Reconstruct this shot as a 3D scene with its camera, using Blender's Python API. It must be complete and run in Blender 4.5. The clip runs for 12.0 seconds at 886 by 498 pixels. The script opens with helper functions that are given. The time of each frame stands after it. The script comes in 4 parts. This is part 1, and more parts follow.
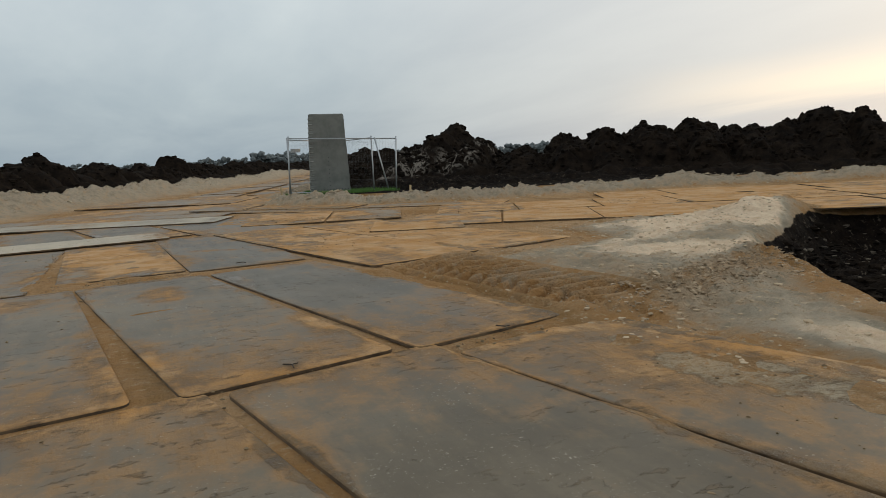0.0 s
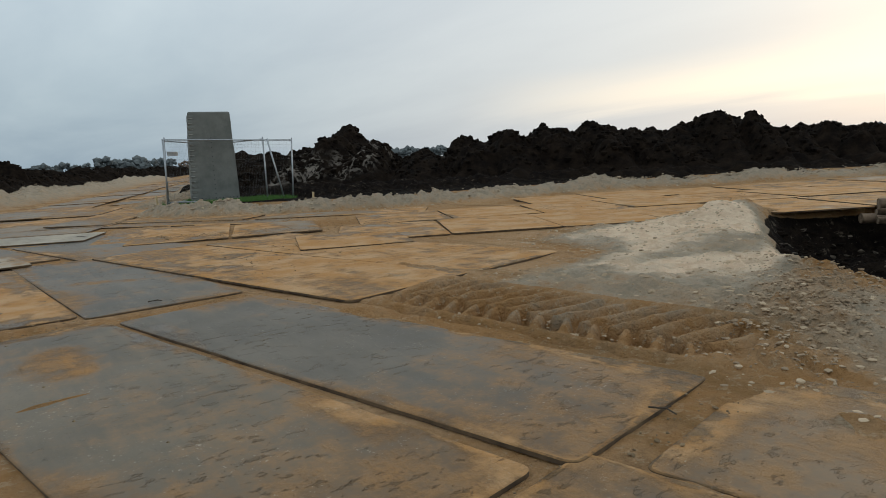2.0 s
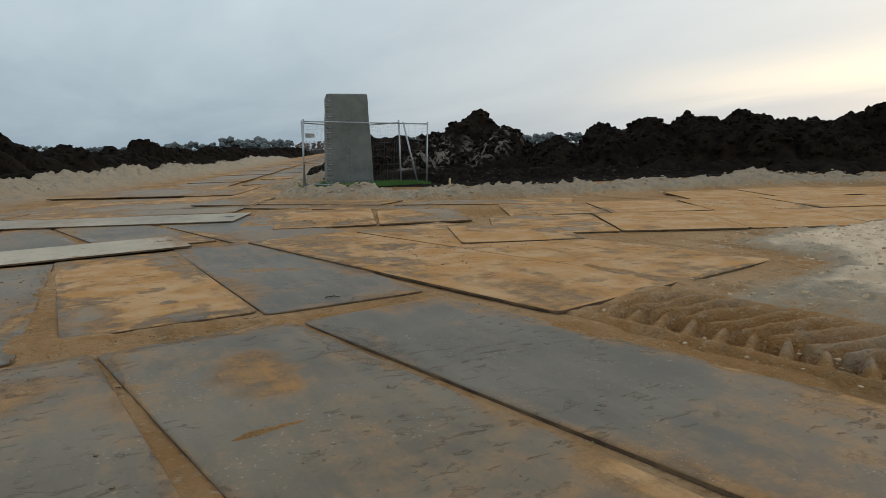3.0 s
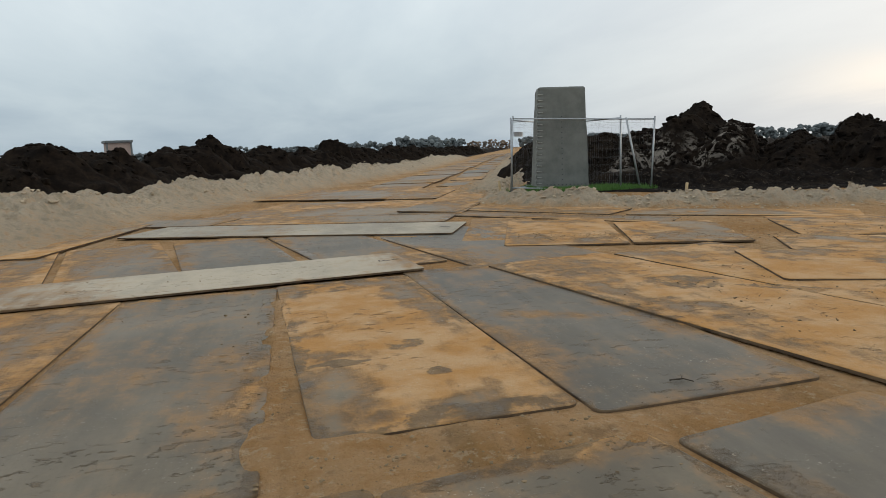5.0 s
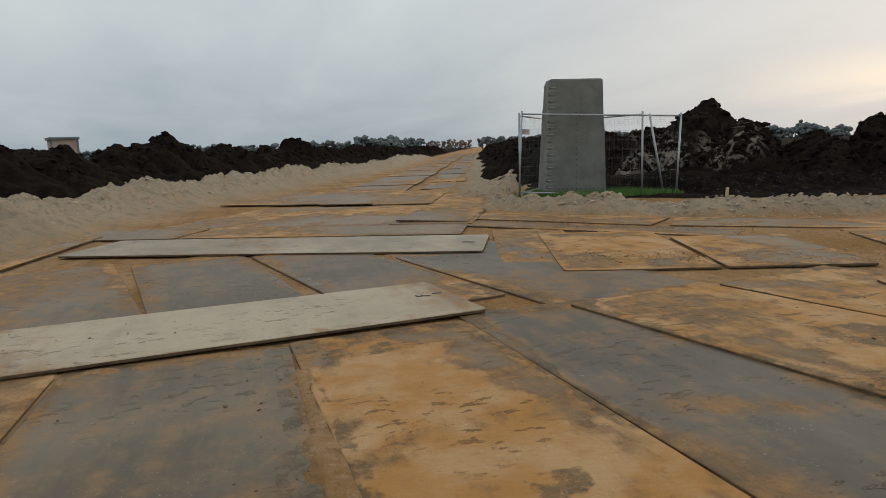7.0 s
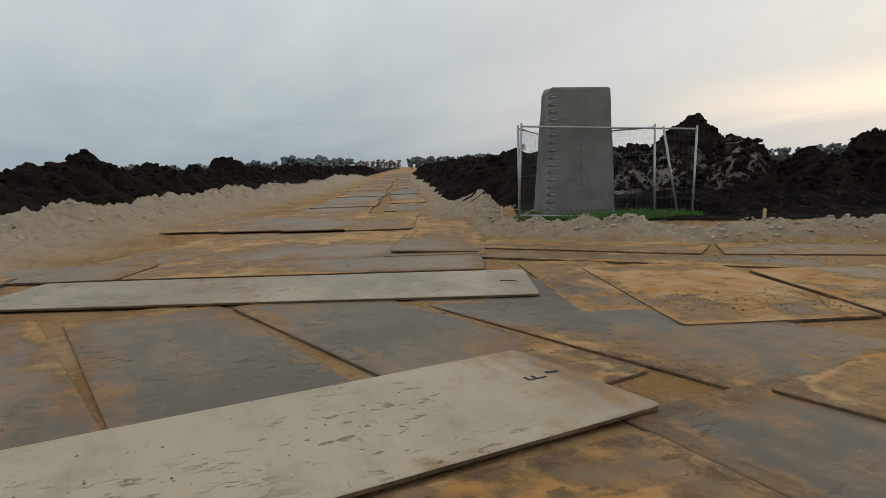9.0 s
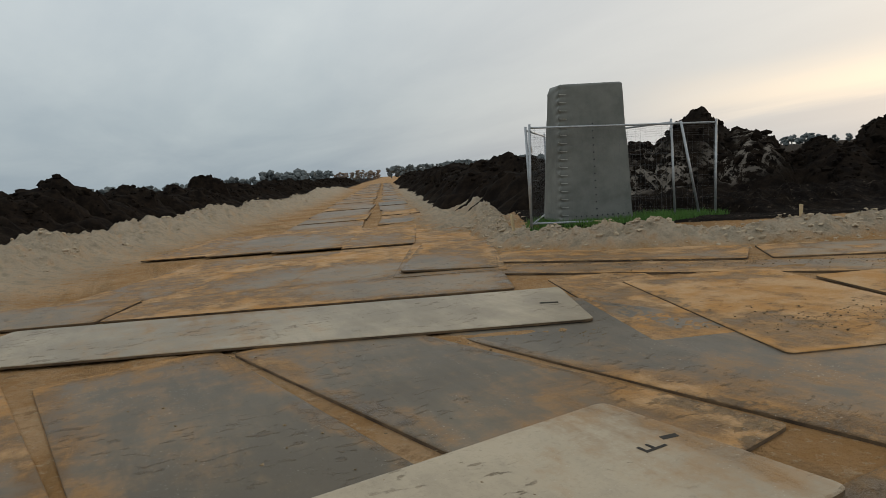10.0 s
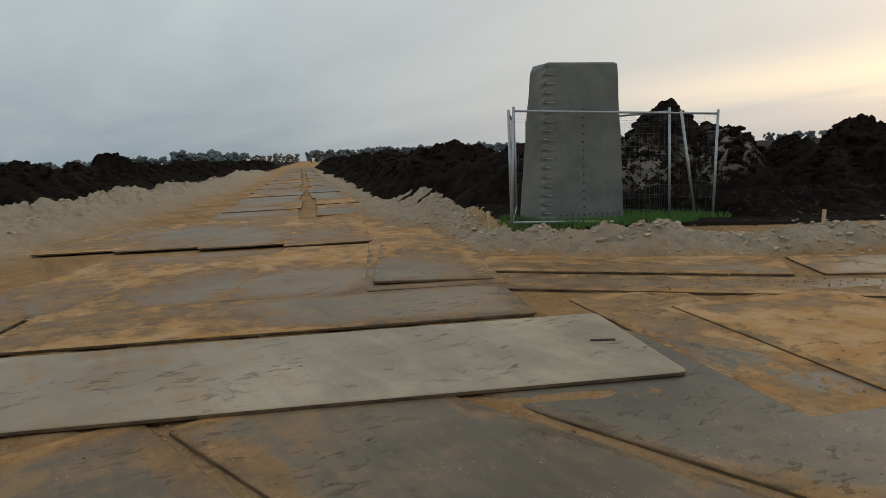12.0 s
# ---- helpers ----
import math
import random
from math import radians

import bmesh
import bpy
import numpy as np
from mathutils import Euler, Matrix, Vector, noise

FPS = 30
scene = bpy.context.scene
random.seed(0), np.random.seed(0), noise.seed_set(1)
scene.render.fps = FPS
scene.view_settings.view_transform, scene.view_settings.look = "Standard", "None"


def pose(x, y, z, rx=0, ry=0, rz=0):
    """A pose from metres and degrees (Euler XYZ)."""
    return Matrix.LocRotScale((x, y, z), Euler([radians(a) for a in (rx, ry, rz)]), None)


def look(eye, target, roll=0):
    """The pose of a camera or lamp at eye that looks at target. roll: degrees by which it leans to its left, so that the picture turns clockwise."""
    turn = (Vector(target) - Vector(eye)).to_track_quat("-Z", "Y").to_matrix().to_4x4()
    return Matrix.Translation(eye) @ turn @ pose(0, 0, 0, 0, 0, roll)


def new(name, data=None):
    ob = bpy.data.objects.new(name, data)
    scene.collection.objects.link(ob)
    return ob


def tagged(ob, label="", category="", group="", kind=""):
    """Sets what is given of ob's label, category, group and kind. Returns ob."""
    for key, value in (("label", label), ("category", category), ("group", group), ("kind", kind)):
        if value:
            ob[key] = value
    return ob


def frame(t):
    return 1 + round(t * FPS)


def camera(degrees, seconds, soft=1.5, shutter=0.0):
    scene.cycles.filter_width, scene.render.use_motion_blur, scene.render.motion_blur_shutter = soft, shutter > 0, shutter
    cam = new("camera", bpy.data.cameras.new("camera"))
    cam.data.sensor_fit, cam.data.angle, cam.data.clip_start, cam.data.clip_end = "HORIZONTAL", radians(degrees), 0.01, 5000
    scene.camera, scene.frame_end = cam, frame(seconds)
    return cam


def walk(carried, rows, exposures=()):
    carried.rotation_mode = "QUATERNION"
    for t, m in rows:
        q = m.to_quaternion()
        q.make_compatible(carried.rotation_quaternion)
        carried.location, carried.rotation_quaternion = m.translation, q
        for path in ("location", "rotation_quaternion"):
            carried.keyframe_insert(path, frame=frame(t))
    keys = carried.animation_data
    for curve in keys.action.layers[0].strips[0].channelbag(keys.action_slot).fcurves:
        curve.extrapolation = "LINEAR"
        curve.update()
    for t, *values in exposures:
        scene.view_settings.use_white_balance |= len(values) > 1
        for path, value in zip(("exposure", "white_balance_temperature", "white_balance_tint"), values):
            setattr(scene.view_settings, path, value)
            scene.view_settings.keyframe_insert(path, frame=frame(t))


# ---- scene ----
cam = camera(66.0, 12.0, soft=0.6)
PATH = [
    (0, (1.801, 0.682, 1.347), (2.597, 2.498, 1.082), -2.9),
    (0.5, (1.663, 1.275, 1.344), (2.58, 3.015, 0.98), -2.0),
    (1, (1.662, 1.905, 1.316), (2.816, 3.5, 0.964), -1.6),
    (1.5, (1.554, 2.461, 1.366), (2.787, 3.997, 1.017), -0.7),
    (2, (1.473, 3.052, 1.371), (2.611, 4.674, 1.1), -3.0),
    (2.5, (1.291, 3.625, 1.378), (2.338, 5.304, 1.089), -0.1),
    (3, (1.149, 4.311, 1.417), (2.025, 6.084, 1.119), -1.7),
    (3.5, (1.033, 4.95, 1.428), (1.733, 6.8, 1.133), -3.1),
    (3.7, (0.986, 5.174, 1.411), (1.653, 7.036, 1.117), -2.1),
    (5.3, (0.655, 7.152, 1.528), (1.043, 9.093, 1.24), -2.0),
    (5.5, (0.61, 7.411, 1.531), (1.009, 9.35, 1.241), -1.1),
    (6, (0.529, 8.039, 1.532), (1.103, 9.93, 1.224), -1.2),
    (6.5, (0.405, 8.612, 1.537), (0.941, 10.517, 1.25), -2.2),
    (6.7, (0.336, 8.857, 1.534), (0.855, 10.766, 1.243), -1.9),
    (8.3, (-0.154, 11.02, 1.502), (0.599, 12.854, 1.237), -1.7),
    (8.5, (-0.225, 11.268, 1.497), (0.404, 13.155, 1.29), -4.9),
    (9, (-0.348, 11.849, 1.503), (0.394, 13.69, 1.261), -1.9),
    (9.5, (-0.409, 12.546, 1.54), (0.378, 14.369, 1.302), -6.1),
    (10, (-0.384, 13.059, 1.557), (0.406, 14.882, 1.333), -4.6),
    (10.5, (-0.346, 13.706, 1.562), (0.649, 15.421, 1.302), -3.6),
    (11, (-0.31, 14.273, 1.567), (0.684, 15.992, 1.323), -1.6),
    (11.5, (-0.309, 14.737, 1.583), (0.77, 16.404, 1.345), -3.8),
    (12, (-0.266, 15.296, 1.602), (0.732, 17.007, 1.328), -2.6),
]
walk(cam, [(t, look(eye, target, roll)) for t, eye, target, roll in PATH],
     exposures=((0, 0.03, 6800, 13), (0.5, 0.0, 7000, 15), (1.5, 0.03, 6550, 12), (2.5, 0.0, 6400, 11), (3.7, 0.12, 6600, 12), (5.4, 0.30, 6750, 14), (6.0, 0.15, 6900, 15), (6.5, 0.04, 7000, 16), (8.5, 0.0, 6950, 14), (10.0, -0.04, 6900, 14), (12.0, -0.20, 6850, 13)))


# ---- world and light ----
SUN_AZ, SUN_EL = 72.0, 9.0            # degrees clockwise from +y, degrees above the horizon
sun_way = Vector((math.sin(radians(SUN_AZ)) * math.cos(radians(SUN_EL)), math.cos(radians(SUN_AZ)) * math.cos(radians(SUN_EL)), math.sin(radians(SUN_EL))))


class Nodes:
    """Short hand for node trees."""

    def __init__(self, tree):
        self.t = tree
        tree.nodes.clear()

    def add(self, kind, ins=None, **props):
        n = self.t.nodes.new(kind)
        for k, v in props.items():
            setattr(n, k, v)
        for k, v in (ins or {}).items():
            self.put(n.inputs[k], v)
        return n

    def put(self, socket, v):
        if isinstance(v, bpy.types.NodeSocket):
            self.t.links.new(v, socket)
        else:
            socket.default_value = v

    def math(self, op, a, b=0.0, c=0.0, clamp=False):
        return self.add("ShaderNodeMath", {0: a, 1: b, 2: c}, operation=op, use_clamp=clamp).outputs[0]

    def mix(self, f, a, b, blend="MIX"):
        n = self.add("ShaderNodeMix", data_type="RGBA", blend_type=blend)
        for socket, v in ((n.inputs[0], f), (n.inputs[6], a), (n.inputs[7], b)):
            self.put(socket, v)
        return n.outputs[2]

    def noise(self, vec, scale, detail=6.0, rough=0.6, dist=0.0):
        return self.add("ShaderNodeTexNoise", {"Vector": vec, "Scale": scale, "Detail": detail, "Roughness": rough, "Distortion": dist}).outputs["Fac"]

    def ramp(self, f, lo, hi):
        return self.add("ShaderNodeMapRange", {0: f, 1: lo, 2: hi, 3: 0.0, 4: 1.0}, interpolation_type="SMOOTHSTEP").outputs[0]

    def colours(self, f, *stops):
        n = self.add("ShaderNodeValToRGB", {0: f})
        e = n.color_ramp.elements
        while len(e) < len(stops):
            e.new(0.5)
        for k, (p, c) in enumerate(stops):
            e[k].position, e[k].color = p, (*c, 1)
        return n.outputs[0]


def build_world():
    w = bpy.data.worlds.new("overcast_evening_sky")
    w.use_nodes = True
    scene.world = w
    n = Nodes(w.node_tree)
    way = n.add("ShaderNodeTexCoord").outputs["Generated"]
    sky = n.add("ShaderNodeTexSky", sky_type="NISHITA", sun_disc=False, sun_elevation=radians(SUN_EL), sun_rotation=radians(SUN_AZ), dust_density=3.0).outputs[0]
    sep = n.add("ShaderNodeSeparateXYZ", {0: way})
    up = n.math("MAXIMUM", sep.outputs[2], 0.0)
    # cloud deck: slate blue low down, paler overhead
    deck = n.colours(n.math("POWER", up, 0.6), (0.0, (0.285, 0.375, 0.445)), (0.25, (0.45, 0.55, 0.605)), (0.5, (0.635, 0.735, 0.785)), (1.0, (0.67, 0.75, 0.79)))
    # flat streaks of cloud, projected on a deck overhead
    k = n.math("ADD", up, 0.10)
    plane = n.add("ShaderNodeCombineXYZ", {0: n.math("DIVIDE", sep.outputs[0], k), 1: n.math("DIVIDE", sep.outputs[1], k), 2: 0.0}).outputs[0]
    streak = n.add("ShaderNodeMapping", {"Vector": plane, "Rotation": (0, 0, radians(22)), "Scale": (0.55, 0.22, 1)}).outputs[0]
    cloud = n.noise(streak, 1.6, 8, 0.55, 0.3)
    deck = n.mix(1.0, deck, n.colours(cloud, (0.3, (0.84, 0.87, 0.90)), (0.7, (1.13, 1.11, 1.08))), "MULTIPLY")
    # the low sun glows through a gap in the deck
    dot = n.add("ShaderNodeVectorMath", {0: way, 1: Vector((math.sin(radians(SUN_AZ)), math.cos(radians(SUN_AZ)), 0.05)).normalized()}, operation="DOT_PRODUCT").outputs["Value"]
    side = n.ramp(dot, 0.80, 0.99)
    wob = n.math("MULTIPLY_ADD", n.math("SUBTRACT", cloud, 0.5), 0.05, n.math("ADD", sep.outputs[2], n.math("MULTIPLY", n.math("SUBTRACT", 1.0, dot), 0.10)))
    low = n.math("MULTIPLY", n.ramp(wob, 0.042, 0.074), n.math("SUBTRACT", 1.0, n.ramp(wob, 0.078, 0.132)))
    glow = n.math("MULTIPLY", side, low)
    veil = n.math("MULTIPLY", n.ramp(dot, 0.45, 0.98), n.math("SUBTRACT", 1.0, n.ramp(sep.outputs[2], 0.15, 0.6)))
    col = n.mix(n.math("MULTIPLY", veil, 0.52), deck, (0.87, 0.86, 0.82, 1))
    col = n.mix(n.math("MULTIPLY", glow, 0.80), col, (1.10, 0.99, 0.80, 1))
    sum_ = n.mix(0.93, n.mix(1.0, sky, (0.09, 0.09, 0.09, 1), "MULTIPLY"), col)
    bg = n.add("ShaderNodeBackground", {"Color": sum_, "Strength": 1.0})
    n.add("ShaderNodeOutputWorld", {"Surface": bg.outputs[0]})


build_world()
sun = new("sun", bpy.data.lights.new("sun", "SUN"))
sun.data.energy, sun.data.angle, sun.data.color = 0.5, radians(25), (1.0, 0.85, 0.62)
sun.matrix_world = look((0, 0, 60), Vector((0, 0, 60)) - sun_way)

# ---- materials ----


def material(name):
    m = bpy.data.materials.new(name)
    m.use_nodes = True
    n = Nodes(m.node_tree)
    return m, n, n.add("ShaderNodeNewGeometry").outputs["Position"]


def finish(n, colour, rough, height=None, strength=0.4, dist=0.02, metal=0.0, spec=0.5):
    ins = {"Base Color": colour, "Roughness": rough, "Metallic": metal, "Specular IOR Level": spec}
    if height is not None:
        ins["Normal"] = n.add("ShaderNodeBump", {"Height": height, "Strength": strength, "Distance": dist}).outputs[0]
    b = n.add("ShaderNodeBsdfPrincipled", ins)
    n.add("ShaderNodeOutputMaterial", {"Surface": b.outputs[0]})


MUD_DARK, MUD = (0.180, 0.094, 0.038, 1), (0.37, 0.200, 0.082, 1)


def mat_ground():
    m, n, pos = material("churned_sand_and_peat")
    a = n.add("ShaderNodeAttribute", attribute_name="pale").outputs["Fac"]
    p = n.add("ShaderNodeAttribute", attribute_name="peat").outputs["Fac"]
    big, mid, fine = n.noise(pos, 0.5, 6), n.noise(pos, 4, 8, 0.7), n.noise(pos, 40, 6, 0.7)
    mud = n.mix(n.ramp(n.math("ADD", n.math("MULTIPLY", big, 0.6), n.math("MULTIPLY", mid, 0.4)), 0.40, 0.60), MUD, (0.50, 0.315, 0.170, 1))
    mud = n.mix(n.math("MULTIPLY", n.ramp(mid, 0.50, 0.68), 0.65), mud, MUD_DARK)
    # wheel tracks drawn out along the haul road
    lanes = n.noise(n.add("ShaderNodeMapping", {"Vector": pos, "Rotation": (0, 0, radians(19)), "Scale": (1.5, 0.10, 1)}).outputs[0], 1.0, 8, 0.66)
    mud = n.mix(n.math("MULTIPLY", n.ramp(lanes, 0.50, 0.62), 0.40), mud, (0.185, 0.115, 0.052, 1))
    mud = n.mix(n.math("MULTIPLY", n.ramp(n.noise(pos, 11, 8, 0.8), 0.54, 0.62), 0.50), mud, (0.52, 0.40, 0.265, 1))
    clean = n.ramp(a, 0.70, 0.92)
    sand = n.mix(n.ramp(mid, 0.36, 0.64), n.mix(clean, (0.51, 0.445, 0.35, 1), (0.90, 0.715, 0.52, 1)), n.mix(clean, (0.33, 0.275, 0.20, 1), (0.76, 0.55, 0.37, 1)))
    sand = n.mix(n.math("MULTIPLY", n.ramp(fine, 0.54, 0.74), 0.34), sand, (0.36, 0.26, 0.15, 1))
    ruts = n.noise(n.add("ShaderNodeMapping", {"Vector": pos, "Rotation": (0, 0, radians(-25)), "Scale": (3.2, 0.7, 1)}).outputs[0], 1.6, 9, 0.75)
    sand = n.mix(n.math("MULTIPLY", n.ramp(ruts, 0.52, 0.64), 0.40), sand, (0.54, 0.36, 0.21, 1))
    sand = n.mix(n.math("MULTIPLY", n.ramp(n.noise(pos, 1.3, 8, 0.75, 0.4), 0.56, 0.66), 0.35), sand, (0.52, 0.335, 0.18, 1))
    edge = n.math("ADD", a, n.math("MULTIPLY", n.math("SUBTRACT", mid, 0.5), 1.3))
    col = n.mix(n.ramp(edge, 0.12, 0.85), mud, sand)
    peat = n.mix(n.ramp(mid, 0.4, 0.7), (0.008, 0.006, 0.005, 1), (0.024, 0.017, 0.012, 1))
    peat = n.mix(n.math("MULTIPLY", n.ramp(n.noise(pos, 5, 9, 0.8), 0.57, 0.64), 0.6), peat, (0.17, 0.135, 0.10, 1))
    col = n.mix(n.ramp(n.math("ADD", p, n.math("MULTIPLY", n.math("SUBTRACT", mid, 0.5), 0.5)), 0.42, 0.58), col, peat)
    clod = n.add("ShaderNodeTexVoronoi", {"Vector": pos, "Scale": 14.0, "Detail": 3.0, "Roughness": 0.7}).outputs["Distance"]
    h = n.math("ADD", n.math("MULTIPLY", mid, 0.9), n.math("MULTIPLY_ADD", clod, -0.45, n.math("MULTIPLY_ADD", ruts, 0.6, n.math("MULTIPLY", fine, 0.6))))
    finish(n, col, 0.97, h, 0.9, 0.055, spec=0.05)
    return m


def mat_peat():
    m, n, pos = material("dark_peat")
    big, mid, fine = n.noise(pos, 0.35, 4), n.noise(pos, 2.2, 8, 0.7), n.noise(pos, 14, 8, 0.75)
    col = n.mix(n.ramp(mid, 0.35, 0.7), (0.0072, 0.0056, 0.0046, 1), (0.023, 0.016, 0.011, 1))
    col = n.mix(n.math("MULTIPLY", n.ramp(fine, 0.6, 0.8), 0.4), col, (0.060, 0.042, 0.027, 1))
    pale = n.math("MULTIPLY", n.add("ShaderNodeAttribute", attribute_name="pale").outputs["Fac"], n.ramp(n.noise(pos, 3.2, 8, 0.75, 0.6), 0.48, 0.56))
    col = n.mix(pale, col, (0.19, 0.165, 0.14, 1))
    h = n.math("ADD", n.math("MULTIPLY", mid, 0.7), n.math("MULTIPLY", fine, 0.4))
    finish(n, col, 0.97, h, 0.8, 0.08, spec=0.04)
    return m


def mat_plate(name, base, film=0.0):
    """Worn steel under clay, damp mud and dust, which lie where the plate's own attributes put them."""
    m, n, pos = material(name)
    rnd = n.add("ShaderNodeObjectInfo").outputs["Random"]
    clay_at, wet_at, dust_at = [n.add("ShaderNodeAttribute", attribute_name=k).outputs["Fac"] for k in ("clay", "wet", "dust")]
    big, mid, fine = n.noise(pos, 0.7, 4, 0.55), n.noise(pos, 3.2, 10, 0.72), n.noise(pos, 34, 6, 0.75)
    drag = n.noise(n.add("ShaderNodeMapping", {"Vector": pos, "Rotation": (0, 0, radians(20)), "Scale": (2.6, 0.5, 1)}).outputs[0], 1.8, 9, 0.7)
    tone = n.math("ADD", n.math("MULTIPLY", big, 0.5), n.math("ADD", n.math("MULTIPLY", drag, 0.3), n.math("MULTIPLY_ADD", rnd, 0.16, n.math("MULTIPLY", mid, 0.2))))
    steel = n.mix(n.ramp(tone, 0.44, 0.70), (*[v * 0.74 for v in base], 1), (*[v * 1.30 for v in base], 1))
    steel = n.mix(n.math("MULTIPLY", n.ramp(fine, 0.48, 0.72), 0.30), steel, (*[v * 0.62 for v in base], 1))
    # clay: a thin brown film first, then an orange cover
    f = n.math("ADD", n.math("ADD", clay_at, film), n.math("MULTIPLY_ADD", n.math("SUBTRACT", mid, 0.5), 0.95, n.math("MULTIPLY_ADD", n.math("SUBTRACT", drag, 0.5), 0.8, n.math("MULTIPLY", n.math("SUBTRACT", rnd, 0.5), 0.22))))
    brown = n.mix(n.ramp(mid, 0.38, 0.62), (0.178, 0.098, 0.041, 1), (0.325, 0.182, 0.078, 1))
    col = n.mix(n.math("MULTIPLY", n.ramp(f, 0.02, 0.52), 0.86), steel, brown)
    clay = n.mix(n.ramp(n.noise(pos, 1.7, 8, 0.65), 0.38, 0.64), (0.47, 0.228, 0.066, 1), (0.55, 0.335, 0.165, 1))
    clay = n.mix(n.math("MULTIPLY", n.ramp(fine, 0.52, 0.70), 0.30), clay, (0.27, 0.155, 0.06, 1))
    col = n.mix(n.math("MULTIPLY", n.ramp(f, 0.44, 0.84), 0.92), col, clay)
    # damp mud, ragged at its rim
    w = n.math("ADD", wet_at, n.math("MULTIPLY", n.math("SUBTRACT", n.noise(pos, 5.5, 10, 0.74), 0.5), 0.95))
    wet = n.ramp(w, 0.42, 0.56)
    col = n.mix(n.math("MULTIPLY", wet, 0.80), col, n.mix(n.ramp(mid, 0.4, 0.6), (0.085, 0.054, 0.027, 1), (0.165, 0.105, 0.050, 1)))
    # dry dust and trodden sand
    d = n.math("ADD", dust_at, n.math("MULTIPLY", n.math("SUBTRACT", n.noise(pos, 4.5, 10, 0.78, 0.4), 0.5), 1.25))
    dust = n.ramp(d, 0.45, 0.66)
    col = n.mix(n.math("MULTIPLY", dust, 0.66), col, n.mix(n.ramp(fine, 0.4, 0.65), (0.43, 0.37, 0.27, 1), (0.30, 0.225, 0.135, 1)))
    # footprints and scraps of mud, flecks, pale specks
    patch = n.ramp(n.noise(pos, 0.9, 3, 0.5), 0.44, 0.60)
    scrap = n.math("MULTIPLY", patch, n.ramp(n.noise(n.add("ShaderNodeMapping", {"Vector": pos, "Rotation": (0, 0, radians(-55)), "Scale": (1.0, 2.2, 1)}).outputs[0], 6.0, 7, 0.66), 0.585, 0.625))
    col = n.mix(n.math("MULTIPLY", scrap, 0.62), col, (0.125, 0.080, 0.038, 1))
    grain = n.ramp(n.noise(pos, 20, 9, 0.85), 0.615, 0.665)
    col = n.mix(n.math("MULTIPLY", grain, 0.60), col, n.mix(n.ramp(mid, 0.48, 0.53), (0.085, 0.056, 0.030, 1), (0.47, 0.41, 0.31, 1)))
    speck = n.math("MULTIPLY", n.ramp(n.noise(pos, 1.7, 4, 0.6), 0.47, 0.60), n.ramp(n.noise(pos, 44, 5, 0.7), 0.61, 0.67))
    col = n.mix(n.math("MULTIPLY", speck, 0.6), col, (0.52, 0.46, 0.36, 1))
    rough = n.math("MULTIPLY_ADD", n.ramp(f, 0.2, 0.7), 0.28, n.math("MULTIPLY_ADD", mid, 0.25, 0.36))
    rough = n.math("SUBTRACT", n.math("MULTIPLY_ADD", dust, 0.25, rough), n.math("MULTIPLY", wet, 0.16))
    h = n.math("ADD", n.math("MULTIPLY", n.ramp(f, 0.35, 0.8), n.math("ADD", 0.5, n.math("MULTIPLY", fine, 0.7))), n.math("ADD", n.math("MULTIPLY", n.math("ADD", grain, scrap), 0.6), n.math("MULTIPLY_ADD", wet, 0.35, n.math("MULTIPLY", dust, n.math("ADD", 0.3, fine)))))
    finish(n, col, rough, h, 0.9, 0.014, spec=0.20)
    return m


def mat_simple(name, lo, hi, scale, rough, metal=0.0, bump=0.2):
    m, n, pos = material(name)
    f = n.noise(pos, scale, 8, 0.65)
    finish(n, n.mix(n.ramp(f, 0.3, 0.7), (*lo, 1), (*hi, 1)), rough, f, bump, 0.01, metal)
    return m


GROUND, PEAT = mat_ground(), mat_peat()
PLATE_EDGE = mat_simple("rusty_plate_edge", (0.045, 0.028, 0.016), (0.17, 0.108, 0.056), 4, 0.85)
PLATE = mat_plate("slate_steel_plate", (0.152, 0.121, 0.082))
PLATE_DARK = mat_plate("dark_steel_plate", (0.136, 0.113, 0.083), -0.08)
PLATE_PALE = mat_plate("pale_dusty_plate", (0.37, 0.302, 0.212), -0.24)
PLATE_CLAY = mat_plate("clay_covered_plate", (0.21, 0.160, 0.10), 0.20)
PLATE_MUD = mat_plate("mud_filmed_plate", (0.20, 0.150, 0.095), 0.12)
TARP = mat_simple("grey_tarpaulin", (0.128, 0.136, 0.122), (0.190, 0.197, 0.178), 2.2, 0.75)
GALV = mat_simple("galvanised_steel", (0.32, 0.34, 0.36), (0.45, 0.47, 0.48), 20, 0.45, 0.6)
WIRE = mat_simple("dull_wire", (0.10, 0.105, 0.11), (0.16, 0.165, 0.17), 20, 0.6, 0.3)
WOOD = mat_simple("raw_pine", (0.45, 0.33, 0.18), (0.60, 0.46, 0.27), 12, 0.8)
# distance haze is mixed into the leaf colour, paler and bluer than leaves
LEAF = mat_simple("haze_tinted_foliage", (0.105, 0.122, 0.125), (0.145, 0.160, 0.158), 0.3, 0.95)
GRASS = mat_simple("grass_green", (0.05, 0.13, 0.02), (0.10, 0.22, 0.04), 9, 0.8)

# ---- helpers for meshes ----


def part(name, bm, mat, parent=None, label=""):
    me = bpy.data.meshes.new(name)
    bm.normal_update()
    bm.to_mesh(me)
    bm.free()
    me.materials.append(mat)
    ob = new(name, me)
    if parent:
        ob.parent = parent
    if label:
        ob["label"] = label
    return ob


def smooth(ob):
    ob.data.polygons.foreach_set("use_smooth", [True] * len(ob.data.polygons))
    return ob


